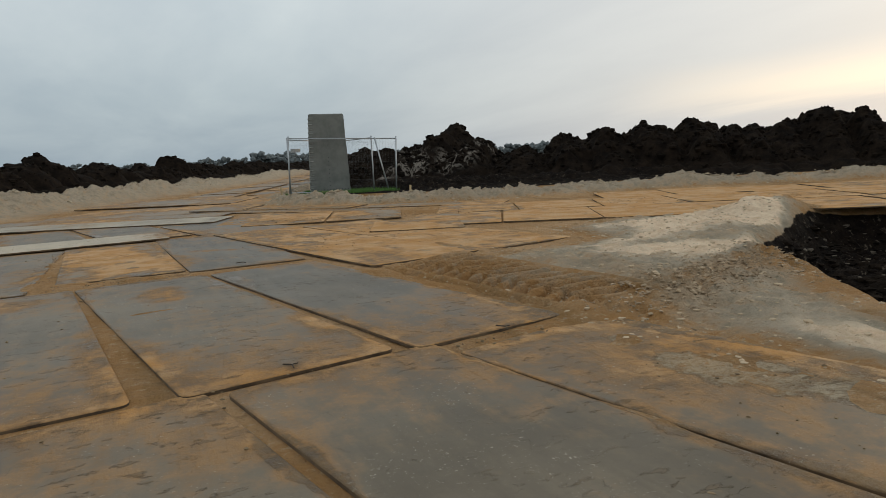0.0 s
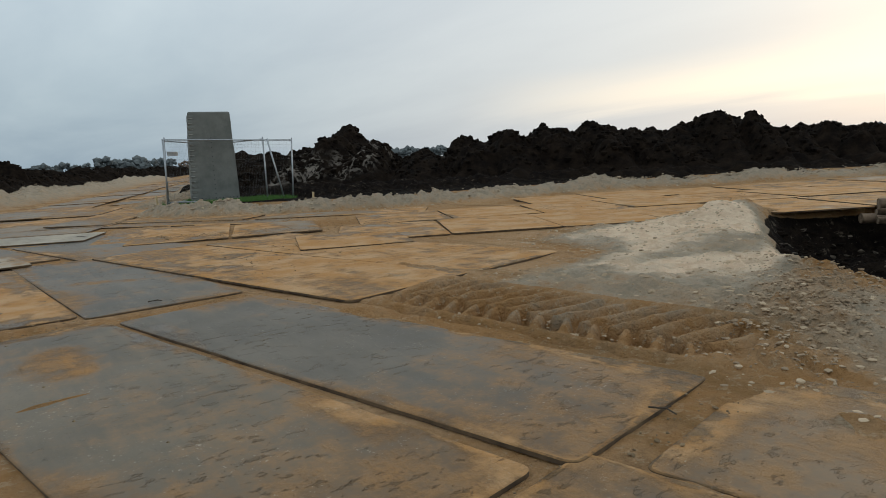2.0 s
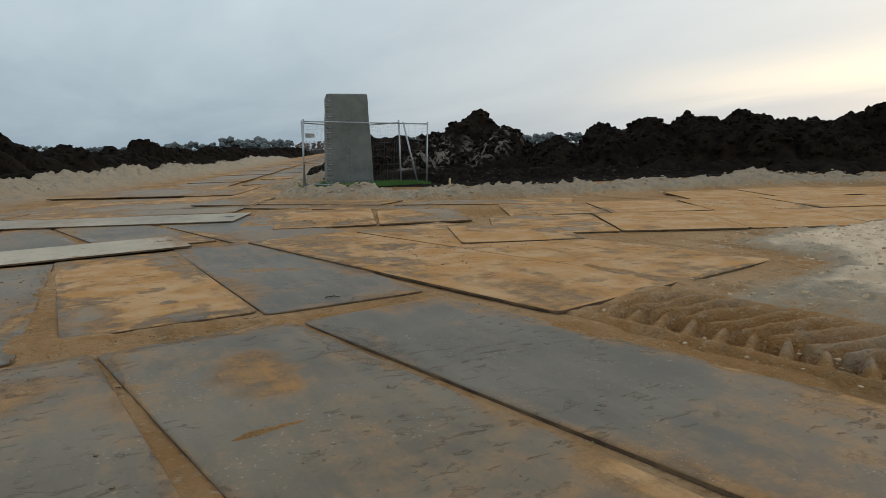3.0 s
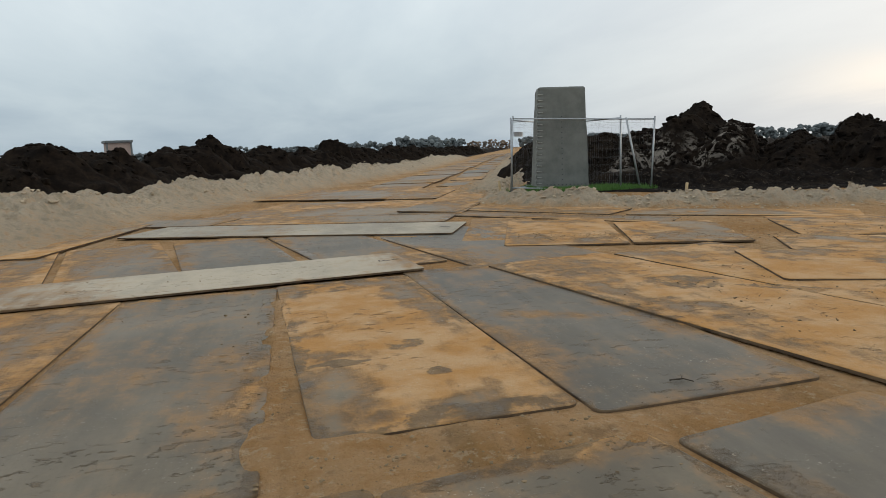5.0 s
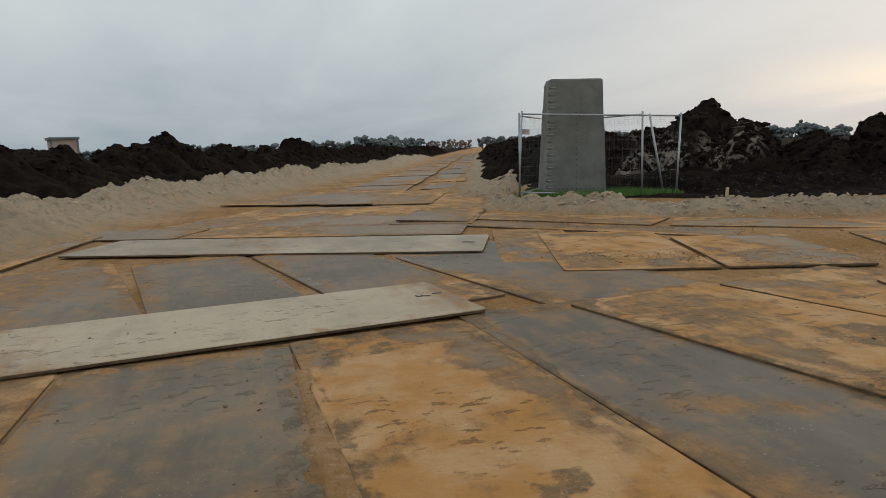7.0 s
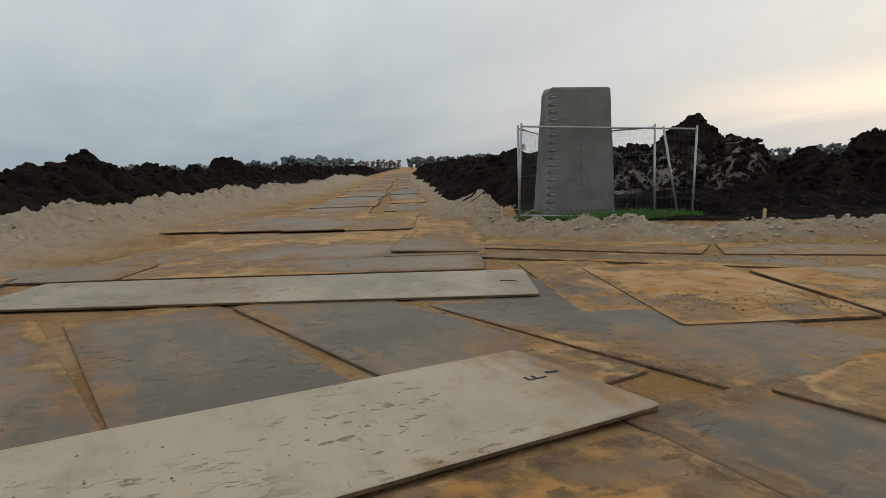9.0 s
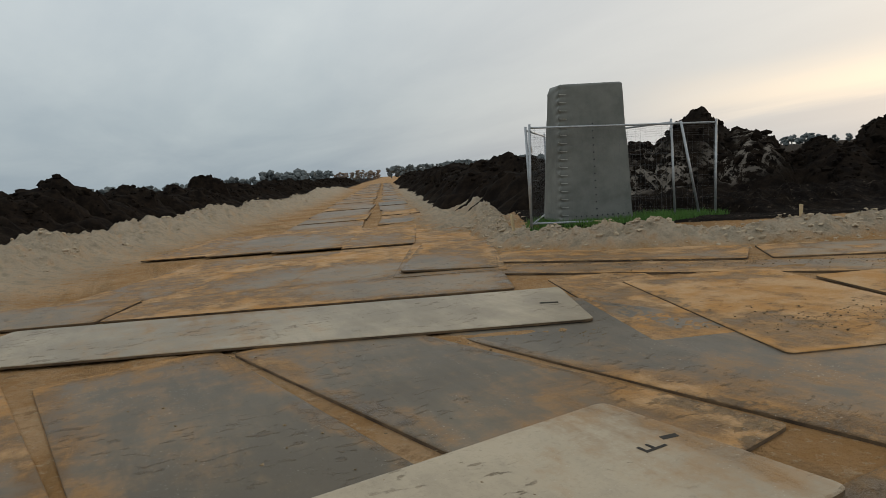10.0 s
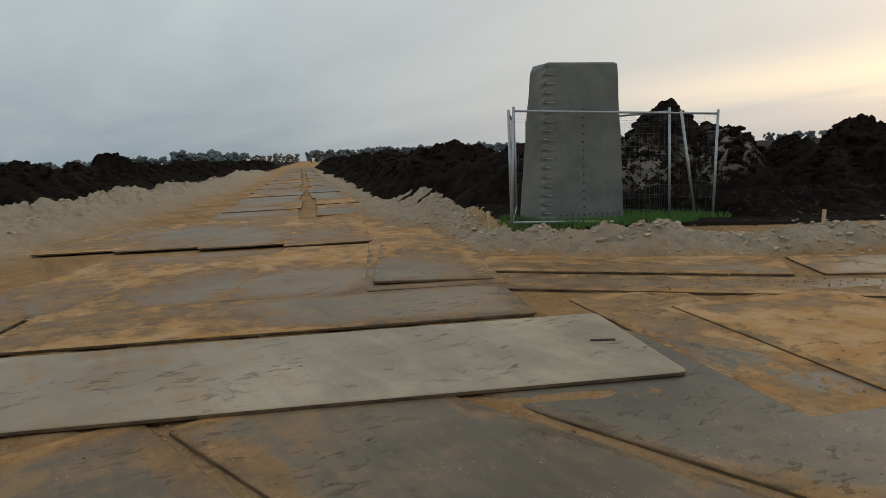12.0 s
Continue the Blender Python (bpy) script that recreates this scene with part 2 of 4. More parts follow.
def tube(bm, a, b, r, seg=8):
    a, b = Vector(a), Vector(b)
    d = b - a
    m = Matrix.Translation((a + b) / 2) @ d.to_track_quat("Z", "Y").to_matrix().to_4x4()
    bmesh.ops.create_cone(bm, cap_ends=True, segments=seg, radius1=r, radius2=r, depth=d.length, matrix=m)


_perm = np.random.RandomState(7).permutation(4096)


def vnoise(x, y):
    """Smooth value noise, 0 to 1, on arrays."""
    xi, yi = np.floor(x).astype(int), np.floor(y).astype(int)
    fx, fy = x - xi, y - yi
    fx, fy = fx * fx * (3 - 2 * fx), fy * fy * (3 - 2 * fy)

    def h(i, j):
        return _perm[(_perm[i & 4095] + j) & 4095] / 4095.0

    return (h(xi, yi) * (1 - fx) + h(xi + 1, yi) * fx) * (1 - fy) + (h(xi, yi + 1) * (1 - fx) + h(xi + 1, yi + 1) * fx) * fy


def fbm(x, y, octaves=4, gain=0.5):
    out, amp, tot = 0, 1.0, 0.0
    for o in range(octaves):
        out, tot = out + amp * vnoise(x * 2**o + 17.3 * o, y * 2**o + 9.1 * o), tot + amp
        amp *= gain
    return out / tot


def billow(x, y, octaves=4, gain=0.55):
    """Rounded lumps with sharp creases, 0 to 1."""
    out, amp, tot = 0, 1.0, 0.0
    for o in range(octaves):
        out, tot = out + amp * (1 - np.abs(2 * vnoise(x * 2**o + 31.7 * o, y * 2**o + 5.9 * o) - 1)) , tot + amp
        amp *= gain
    return 1 - out / tot


def sstep(x, a, b):
    t = np.clip((x - a) / (b - a), 0, 1)
    return t * t * (3 - 2 * t)


def to_line(x, y, pts):
    """Distance from a polyline, signed by side (right of it positive), and the length along it."""
    best, side, along, run = np.full(x.shape, 1e9), np.zeros(x.shape), np.zeros(x.shape), 0.0
    for (x0, y0), (x1, y1) in zip(pts, pts[1:]):
        dx, dy = x1 - x0, y1 - y0
        ln = math.hypot(dx, dy)
        t = np.clip(((x - x0) * dx + (y - y0) * dy) / ln**2, 0, 1)
        d = np.hypot(x - x0 - t * dx, y - y0 - t * dy)
        near = d < best
        side = np.where(near, np.sign((x - x0) * dy - (y - y0) * dx), side)
        along = np.where(near, run + t * ln, along)
        best = np.minimum(best, d)
        run += ln
    return best, side, along


def inside(x, y, poly):
    """Signed distance to a polygon's edge, positive inside."""
    ins = np.zeros(x.shape, bool)
    for (x0, y0), (x1, y1) in zip(poly, poly[1:] + poly[:1]):
        if y0 != y1:
            ins ^= ((y0 > y) != (y1 > y)) & (x < (x1 - x0) * (y - y0) / (y1 - y0) + x0)
    d, _, _ = to_line(x, y, poly + poly[:1])
    return np.where(ins, d, -d)


def sheet(name, X, Y, Z, mat, attrs=None):
    """A grid mesh over the arrays X, Y, Z."""
    r, c = X.shape
    idx = np.arange(r * c).reshape(r, c)
    quads = np.stack([idx[:-1, :-1], idx[:-1, 1:], idx[1:, 1:], idx[1:, :-1]], -1).reshape(-1, 4)
    me = bpy.data.meshes.new(name)
    me.from_pydata(np.stack([X, Y, Z], -1).reshape(-1, 3).tolist(), [], quads.tolist())
    for k, v in (attrs or {}).items():
        me.attributes.new(k, "FLOAT", "POINT").data.foreach_set("value", v.ravel().astype(np.float32))
    me.materials.append(mat)
    return smooth(new(name, me))


# ---- plan ----
ROAD = Vector((0.326, 0.945, 0))       # the haul road's heading
PIT = [(13.6, 9.9), (12.3, 9.3), (11.0, 8.5), (9.7, 7.7), (8.75, 6.7), (8.3, 5.6), (7.5, 4.3), (6.6, 2.0), (6.0, -4.0), (20.0, -4.0), (22.0, 3.0), (17.5, 7.6), (15.2, 9.3)]
BERM_RIGHT = [(30.0, 80.0), (16.0, 48.5), (9.2, 31.5), (7.0, 27.0), (6.3, 24.7), (6.9, 23.2), (8.9, 21.4), (11.0, 20.2), (15.3, 19.4), (19.2, 18.3), (23.5, 15.5), (32.0, 8.5)]
BERM_LEFT = [(-9.5, 10.0), (-5.6, 20.5), (-4.6, 26.5), (-2.3, 33.0), (2.6, 44.5), (8.6, 60.0), (27.6, 115.0)]
BANK = [(4.75, 8.75), (6.2, 9.15), (7.9, 9.5), (8.3, 11.2), (10.4, 11.9), (13.4, 11.0), (13.8, 9.6), (8.2, 5.5), (7.2, 3.6), (6.0, -3.0), (5.2, -3.0), (5.25, 2.2), (5.0, 4.6), (5.2, 6.0), (4.65, 7.6)]

MUD_LINES = [(0.47, 10.1, 0.55, 14.4, 0.17, 0.032), (0.6, 10.15, 2.2, 10.05, 0.20, 0.036), (1.0, 9.75, 2.3, 9.80, 0.24, 0.034), (-1.6, 14.35, 2.2, 14.75, 0.16, 0.030), (-0.6, 20.05, 3.2, 18.2, 0.20, 0.028), (-0.6, 22.35, 3.8, 20.65, 0.22, 0.030)]
MUD_LINES += [(4.2, 17.2, 9.0, 15.2, 0.30, 0.045), (5.0, 20.3, 9.4, 17.5, 0.34, 0.050), (4.02, 3.1, 3.68, 5.0, 0.10, 0.026), (5.3, 1.0, 4.95, 4.2, 0.40, 0.05), (5.1, 5.3, 4.3, 8.6, 0.20, 0.06), (6.15, 9.1, 5.5, 12.5, 0.25, 0.05)]
MUD_LINES += [(3.6, 4.98, 4.9, 5.1, 0.12, 0.028), (1.72, 5.0, 1.08, 9.4, 0.10, 0.022), (7.9, 9.6, 6.6, 13.2, 0.35, 0.05), (9.5, 16.0, 18.0, 11.6, 0.40, 0.05), (1.35, 7.6, 2.0, 7.65, 0.07, 0.036), (4.4, 15.1, 5.6, 14.6, 0.3, 0.04)]
# the levelled bed under the plates
ROADBED = [(-1.9, -1.0), (6.0, -1.0), (4.9, 8.6), (8.0, 9.3), (24.0, 3.0), (30.0, 7.0), (22.0, 13.5), (10.5, 18.8), (6.2, 23.2), (7.4, 30.0), (26.0, 85.0), (20.0, 87.0), (1.0, 36.0), (-4.0, 26.0), (-5.4, 18.0), (-5.4, 13.5), (-3.2, 9.0)]


def heights(X, Y):
    """Height of the ground, how far it is pale sand, and how far it is peat."""
    base = 0.05 * (fbm(X * 0.22, Y * 0.22, 2) - 0.5) + 0.035 * (fbm(X * 1.6, Y * 1.6, 4) - 0.5)
    lump = billow(X * 1.3, Y * 1.3, 4, 0.6)
    chunk = billow(X * 2.6 + 11, Y * 2.6, 3, 0.65)
    grit = billow(X * 4.7 + 2, Y * 4.7, 2, 0.6)
    bed = sstep(inside(X, Y, ROADBED), -0.5, 0.3)
    Z, pale, peat = base * (1 - 0.7 * bed) - 0.003 + 0.013 * bed, np.zeros(X.shape), np.zeros(X.shape)
    for line, h, w in ((BERM_RIGHT, 0.34, 0.40), (BERM_LEFT, 0.80, 1.05)):
        d, side, s = to_line(X, Y, line)
        dd = d * side + 0.45 * (fbm(X * 0.8 + 5, Y * 0.8, 3) - 0.5)
        ww = w * (0.75 + 0.6 * fbm(s * 0.45, s * 0 + 3.1, 2)) * np.where(dd < 0, 0.75, 1.15)
        prof = np.exp(-(np.abs(dd / ww) ** 2.4))
        ridge = prof * h * (0.40 + 1.15 * fbm(s * (0.75 if line is BERM_RIGHT else 0.35), s * 0 + 1.7, 3)) * (0.58 + 0.55 * lump + (0.50 if line is BERM_RIGHT else 0.30) * chunk) + prof * ((0.20 if line is BERM_RIGHT else 0.10) * (grit - 0.4) + 0.07 * (fbm(X * 5, Y * 5, 2, 0.5) - 0.5))
        Z, pale = Z + ridge, np.maximum(pale, 0.70 * np.exp(-((dd / (ww * (1.4 if line is BERM_RIGHT else 1.7))) ** 4)))
        if line is BERM_RIGHT:
            # the field behind the berm lies a step higher
            back = sstep(-dd, 0.0, 0.9) * (1 - sstep(d, 9, 16)) * np.where(X > 3, 1, 0)
            Z = Z + 0.31 * back + 0.42 * sstep(-dd, 1.3, 2.4) * (1 - sstep(d, 9, 16)) * np.where(X > 10.3, 1, 0) * (lump + 0.5 * chunk)
            peat = np.maximum(peat, sstep(-dd, 0.5, 0.9))
        else:
            pale = np.maximum(pale, 0.68 * np.where(side > 0, np.exp(-((d / 2.7) ** 3)), 0))
            peat = np.maximum(peat, sstep(-dd, 1.6, 2.4))
    # churned sand along the haul road's right side
    s_ = X * ROAD.x + Y * ROAD.y
    u_ = X * ROAD.y - Y * ROAD.x
    verge = sstep(s_, 27, 30) * np.exp(-(((u_ + 2.6) / 1.5) ** 2))
    pale = np.maximum(pale, 0.66 * verge)
    Z = Z + verge * 0.34 * (lump + 0.3 * chunk - 0.3)
    # the bank of pale sand at the pit
    bank = inside(X, Y, BANK) + 0.35 * (fbm(X * 1.1 + 3, Y * 1.1, 3) - 0.5)
    inner = sstep(bank, -0.1, 2.4)
    skin = sstep(bank, -0.1, 0.5)
    Z = Z + 0.07 * inner + skin * (0.06 * (grit - 0.4) + 0.05 * (fbm(X * 8, Y * 8, 2) - 0.5)) + inner * (0.12 * (billow(X * 0.9, Y * 0.9, 4) - 0.4) + 0.10 * (chunk - 0.4))
    orange = np.exp(-((np.hypot((X - 5.4) / 1.1, (Y - 6.6) / 2.8)) ** 2)) + 0.6 * np.exp(-(np.hypot((X - 5.0) / 0.6, (Y - 2.6) / 1.6) ** 2))
    pale = np.maximum(pale, sstep(bank, 0.1, 1.0) * (0.88 + 0.8 * (fbm(X * 0.9, Y * 0.9, 4, 0.6) - 0.5)) * (1 - 0.45 * np.clip(orange, 0, 1)))
    # a rough brown ridge across the bank, heaps along the pit's edge and a pile at the far end
    d, side, s = to_line(X, Y, [(5.5, 5.3), (6.6, 5.75), (7.8, 6.0), (8.6, 6.3)])
    rough = np.exp(-((d / 0.52) ** 2))
    Z = Z + rough * (0.01 + 0.12 * (chunk - 0.2) + 0.06 * lump + 0.14 * (grit - 0.2) + 0.10 * (fbm(X * 9, Y * 9, 2) - 0.5))
    pale = pale * (1 - 0.40 * rough)
    for hx, hy, hh, hr in ((11.8, 9.8, 0.22, 0.62), (12.6, 9.95, 0.20, 0.7), (13.3, 10.2, 0.16, 0.6), (10.2, 8.6, 0.10, 0.5), (9.3, 7.55, 0.12, 0.5), (8.7, 6.7, 0.10, 0.4)):
        g = np.exp(-((np.hypot(X - hx, Y - hy) / hr) ** 2))
        Z = Z + hh * g * (0.6 + 0.5 * lump + 0.4 * chunk)
    # mud pressed up between the plates and over their edges
    smear = fbm(X * 2.4 + 8, Y * 2.4, 3, 0.7)
    for x0, y0, x1, y1, w, up in MUD_LINES:
        d, _, _ = to_line(X, Y, [(x0, y0), (x1, y1)])
        Z = Z + np.exp(-((d / w) ** 2)) * 0.5 * up * np.clip(6.0 * (smear - 0.36), 0, 1.6)
    dp = inside(X, Y, PIT) + 0.30 * (fbm(X * 1.2, Y * 1.2, 3) - 0.5)
    Z = Z - sstep(dp, -0.12, 0.75) * (0.85 + 0.5 * (billow(X * 1.5, Y * 1.5, 4) - 0.5) + np.where(X < 9, 0.1, 0))
    peat = np.maximum(peat, sstep(dp, 0.02, 0.22))
    return Z, pale, peat


def spread(lo, hi, step, end, grow=1.04):
    mid = list(np.arange(lo, hi, step))
    left, right, d = [lo - step], [mid[-1] + step], step
    while right[-1] < end:
        d *= grow
        right.append(right[-1] + d)
        left.append(left[-1] - d)
    return np.array(left[::-1] + mid + right)


def build_ground():
    X, Y = np.meshgrid(spread(-7.0, 14, 0.062, 3500, 1.035), spread(1.0, 33, 0.068, 3500, 1.035))
    Z, pale, peat = heights(X, Y)
    far = sstep(np.hypot(X - 3, Y - 15), 70, 200)
    d, _, s = to_line(X, Y, [(5.09, 8.6), (5.46, 6.05)])
    Z = Z - 0.20 * np.exp(-((d / 0.52) ** 6))        # bed of the tyre track
    ob = sheet("ground", X, Y, Z * (1 - far), GROUND, {"pale": pale * (1 - far), "peat": peat * (1 - 0.25 * far)})
    tagged(ob, "muddy sand ground with pale banks and a dark peat pit", "ground", kind="structure")


build_ground()


def ground_at(x, y):
    return float(heights(np.array([x]), np.array([y]))[0][0])


# ---- road plates ----


plates_laid = [0]


# clay, damp mud and dust on the road: each patch is (x, y, half width, half length, turn, amount)
CLAY_AT = [(1.36, 12.25, 0.72, 2.5, 5, 0.75), (5.9, 12.0, 2.1, 4.0, 12, 0.60), (-4.6, 18.5, 1.5, 5.0, 0, 0.7), (5.6, 17.9, 1.6, 1.8, 0, 0.6), (15.0, 14.5, 9.0, 6.5, 30, 0.62), (2.9, 12.3, 0.75, 0.22, -20, 0.5),
           (0.5, 9.0, 0.5, 0.45, 0, 0.55), (1.95, 8.6, 0.30, 0.55, 10, 0.5), (2.1, 9.7, 0.6, 0.25, 0, 0.4), (0.2, 11.3, 0.3, 1.4, 0, 0.35), (7.0, 22.0, 3.0, 1.0, -40, 0.5)]
WET_AT = [(0.96, 11.53, 0.26, 0.07, 0, 0.75), (1.52, 11.85, 0.30, 0.20, 20, 0.5), (1.60, 11.15, 0.14, 0.13, 0, 0.6), (0.69, 12.0, 0.09, 2.0, 3, 0.5), (0.37, 12.2, 0.13, 1.9, 0, 0.45), (4.55, 13.15, 0.60, 0.50, -30, 0.5), (5.4, 12.5, 0.55, 0.12, -35, 0.5),
          (1.45, 10.42, 0.70, 0.16, 0, 0.55), (1.0, 14.25, 0.55, 0.16, 0, 0.5), (1.3, 21.75, 2.5, 0.25, -23, 0.36), (3.95, 5.95, 0.30, 0.25, 0, 0.40), (6.4, 16.4, 2.6, 0.24, -27, 0.42), (6.6, 20.2, 2.4, 0.22, -45, 0.42), (0.9, 9.75, 0.8, 0.16, 0, 0.45)]
DUST_AT = [(4.95, 3.4, 0.45, 1.6, 10, 0.62), (4.75, 6.6, 0.22, 1.5, 10, 0.45), (4.2, 10.6, 0.25, 0.45, 10, 0.42), (5.5, 9.7, 0.3, 0.25, 0, 0.45), (0.42, 12.2, 0.10, 1.9, 0, 0.42), (1.2, 19.8, 1.8, 0.4, -23, 0.36), (12.0, 12.2, 6.0, 0.6, -28, 0.40), (6.9, 19.2, 2.4, 0.35, -45, 0.36)]


def cover(X, Y, spots, seed):
    """How far patches lie over the places X, Y."""
    ragged = 1.5 * (fbm(X * 1.9 + seed, Y * 1.9, 4, 0.65) - 0.5)
    out = np.zeros(X.shape)
    for x, y, rx, ry, turn, amount in spots:
        c, q_ = math.cos(radians(turn)), math.sin(radians(turn))
        d = np.hypot(((X - x) * c + (Y - y) * q_) / rx, ((Y - y) * c - (X - x) * q_) / ry)
        out = np.maximum(out, amount * (1 - sstep(d + ragged, 0.55, 1.25)))
    return out


def road_plate(x, y, heading, wide, long, z=0.02, mat=None, thick=0.022, tip=(0, 0), label="", r=0.07):
    """A plate with rounded corners: its near left corner, the way that its length runs (degrees right of +y), and its size."""
    step = 0.07 if y < 21 and x < 9 else 0.3

    def marks(size):
        return np.array([0.0, 0.012, r * 0.5, *np.linspace(r, size - r, max(3, round(size / step))), size - r * 0.5, size - 0.012, size])

    U, V = np.meshgrid(marks(wide), marks(long))
    du, dv = np.minimum(U, wide - U), np.minimum(V, long - V)
    # corners drawn in to an arc
    q = np.maximum(r - du, r - dv)
    corner = (du < r) & (dv < r)
    hyp = np.maximum(np.hypot(r - du, r - dv), 1e-6)
    k = np.where(corner, q / hyp, 1.0)
    U = np.where(corner, np.where(U < wide / 2, r - (r - U) * k, wide - r + (U - wide + r) * k), U)
    V = np.where(corner, np.where(V < long / 2, r - (r - V) * k, long - r + (V - long + r) * k), V)
    a = radians(-heading)
    WX, WY = x + U * math.cos(a) - V * math.sin(a), y + U * math.sin(a) + V * math.cos(a)
    edge = np.minimum(du, dv)
    reach = 0.03 + 0.34 * np.clip(fbm(WX * 0.8 + 40, WY * 0.8, 4, 0.65) * 2.6 - 0.9, 0, 1)
    seam = (1 - sstep(edge / reach, 0.35, 1.2)) * (0.35 if mat is PLATE_PALE else 1.0)
    clay = np.maximum(cover(WX, WY, CLAY_AT, 0), 1.15 * (fbm(WX * 0.38 + 3, WY * 0.38, 3) - 0.25)) + 0.26 * seam
    wet = np.maximum(cover(WX, WY, WET_AT, 20), 0.52 * seam * sstep(fbm(WX * 0.6, WY * 0.6 + 9, 2), 0.40, 0.62))
    dust = np.maximum(cover(WX, WY, DUST_AT, 50), 0.36 * fbm(WX * 0.5 + 70, WY * 0.5, 3))
    # slightly bent steel, and mud lying thick at the seams
    Z = 0.007 * (fbm(WX * 0.6 + 5, WY * 0.6, 2) - 0.5) + 0.006 * np.maximum(clay, wet) * fbm(WX * 4, WY * 4, 3) - np.where(edge < 0.001, 0.005, 0)
    rows_, cols_ = U.shape
    idx = np.arange(rows_ * cols_).reshape(rows_, cols_)
    quads = np.stack([idx[:-1, :-1], idx[:-1, 1:], idx[1:, 1:], idx[1:, :-1]], -1).reshape(-1, 4).tolist()
    rim = np.concatenate([idx[0, :-1], idx[:-1, -1], idx[-1, :0:-1], idx[:0:-1, 0]])
    verts = np.stack([U, V, Z], -1).reshape(-1, 3)
    low = verts[rim] - (0, 0, thick)
    n0, c = len(verts), len(rim)
    tops = len(quads)
    quads += [(int(rim[k]), n0 + k, n0 + (k + 1) % c, int(rim[(k + 1) % c])) for k in range(c)]
    quads.append([n0 + k for k in range(c)][::-1])
    me = bpy.data.meshes.new("road_plate")
    me.from_pydata(np.concatenate([verts, low]).tolist(), [], quads)
    for key, v in (("clay", clay), ("wet", wet), ("dust", dust)):
        me.attributes.new(key, "FLOAT", "POINT").data.foreach_set("value", np.concatenate([v.ravel(), np.zeros(c)]).astype(np.float32))
    me.materials.append(mat or PLATE)
    me.materials.append(PLATE_EDGE)
    me.polygons.foreach_set("material_index", [0] * tops + [1] * (c + 1))
    me.polygons.foreach_set("use_smooth", [True] * tops + [False] * (c + 1))
    plates_laid[0] += 1
    z += 0.004 + 0.0005 * (plates_laid[0] * 7 % 19)      # no two plates lie at one height
    ob = new("road_plate", me)
    ob.matrix_world = pose(x, y, z, tip[0], tip[1], -heading)
    return tagged(ob, label or "dark grey steel road plate smeared with mud", "road plate", "road plates")


def build_near_plates():
    p, clay = road_plate, "steel road plate covered with orange clay"
    p(4.63, 0.34, -12.0, 1.50, 4.58, 0.016)
    p(3.06, 0.32, -11.5, 1.48, 4.56, 0.022)
    p(1.52, 0.10, -12.0, 1.50, 4.62, 0.016)
    p(-0.02, -0.10, -10.5, 1.50, 4.72, 0.018)
    p(1.91, 4.83, -10.9, 1.45, 4.85, 0.020)
    p(3.47, 5.00, -11.6, 1.44, 4.80, 0.034, PLATE_DARK, tip=(-0.1, 0.3))
    p(0.15, 4.70, -8.0, 1.50, 4.80, 0.018)
    p(-1.38, 4.55, -8.0, 1.48, 4.95, 0.016)
    p(2.31, 10.13, -3.9, 1.56, 4.90, 0.024, PLATE_DARK)
    p(0.74, 10.20, -3.4, 1.53, 4.50, 0.020, PLATE_CLAY, label=clay)
    p(-1.12, 9.70, 0.0, 1.60, 4.90, 0.020)
    p(-2.72, 9.70, 0.5, 1.53, 4.90, 0.020)
    p(4.38, 8.77, -12.2, 1.78, 6.30, 0.042, PLATE_CLAY, tip=(0, 0.3), label=clay)
    p(6.14, 9.12, -11.6, 1.77, 6.20, 0.034, PLATE_CLAY, label=clay)
    p(5.62, 12.75, 21.0, 1.80, 2.0, 0.056, PLATE_CLAY, tip=(0, 0.4), label=clay)
    w = "pale dusty plate lying across darker road plates"
    p(2.27, 14.96, -97.6, 1.50, 5.6, 0.058, PLATE_PALE, label=w)
    br = "brown steel road plate under a film of mud"
    p(-0.52, 14.89, -10.7, 1.55, 4.8, 0.020, PLATE, label=br)
    p(1.24, 15.28, -13.3, 1.52, 4.4, 0.026, PLATE, label=br)
    p(-1.96, 14.60, -13.4, 1.50, 5.2, 0.018, PLATE, label=br)
    p(-3.50, 14.20, -13.4, 1.48, 5.2, 0.022, PLATE, label=br)
    p(-5.10, 14.30, -12.6, 1.55, 4.2, 0.040, PLATE_CLAY, label=clay)
    p(-4.79, 18.86, 10.0, 1.50, 5.0, 0.044, PLATE_CLAY, tip=(0, -0.6), label=clay)
    p(2.98, 14.72, -11.9, 1.95, 4.5, 0.022, PLATE_DARK, label="slate grey steel road plate with brown smears")
    p(3.41, 18.34, -67.0, 1.80, 6.6, 0.054, PLATE_PALE, label=w)
    p(3.79, 16.52, 18.8, 1.86, 3.5, 0.040, PLATE_CLAY, label=clay)
    p(5.60, 15.90, 20.0, 1.72, 2.7, 0.044, PLATE_CLAY, label=clay)


build_near_plates()


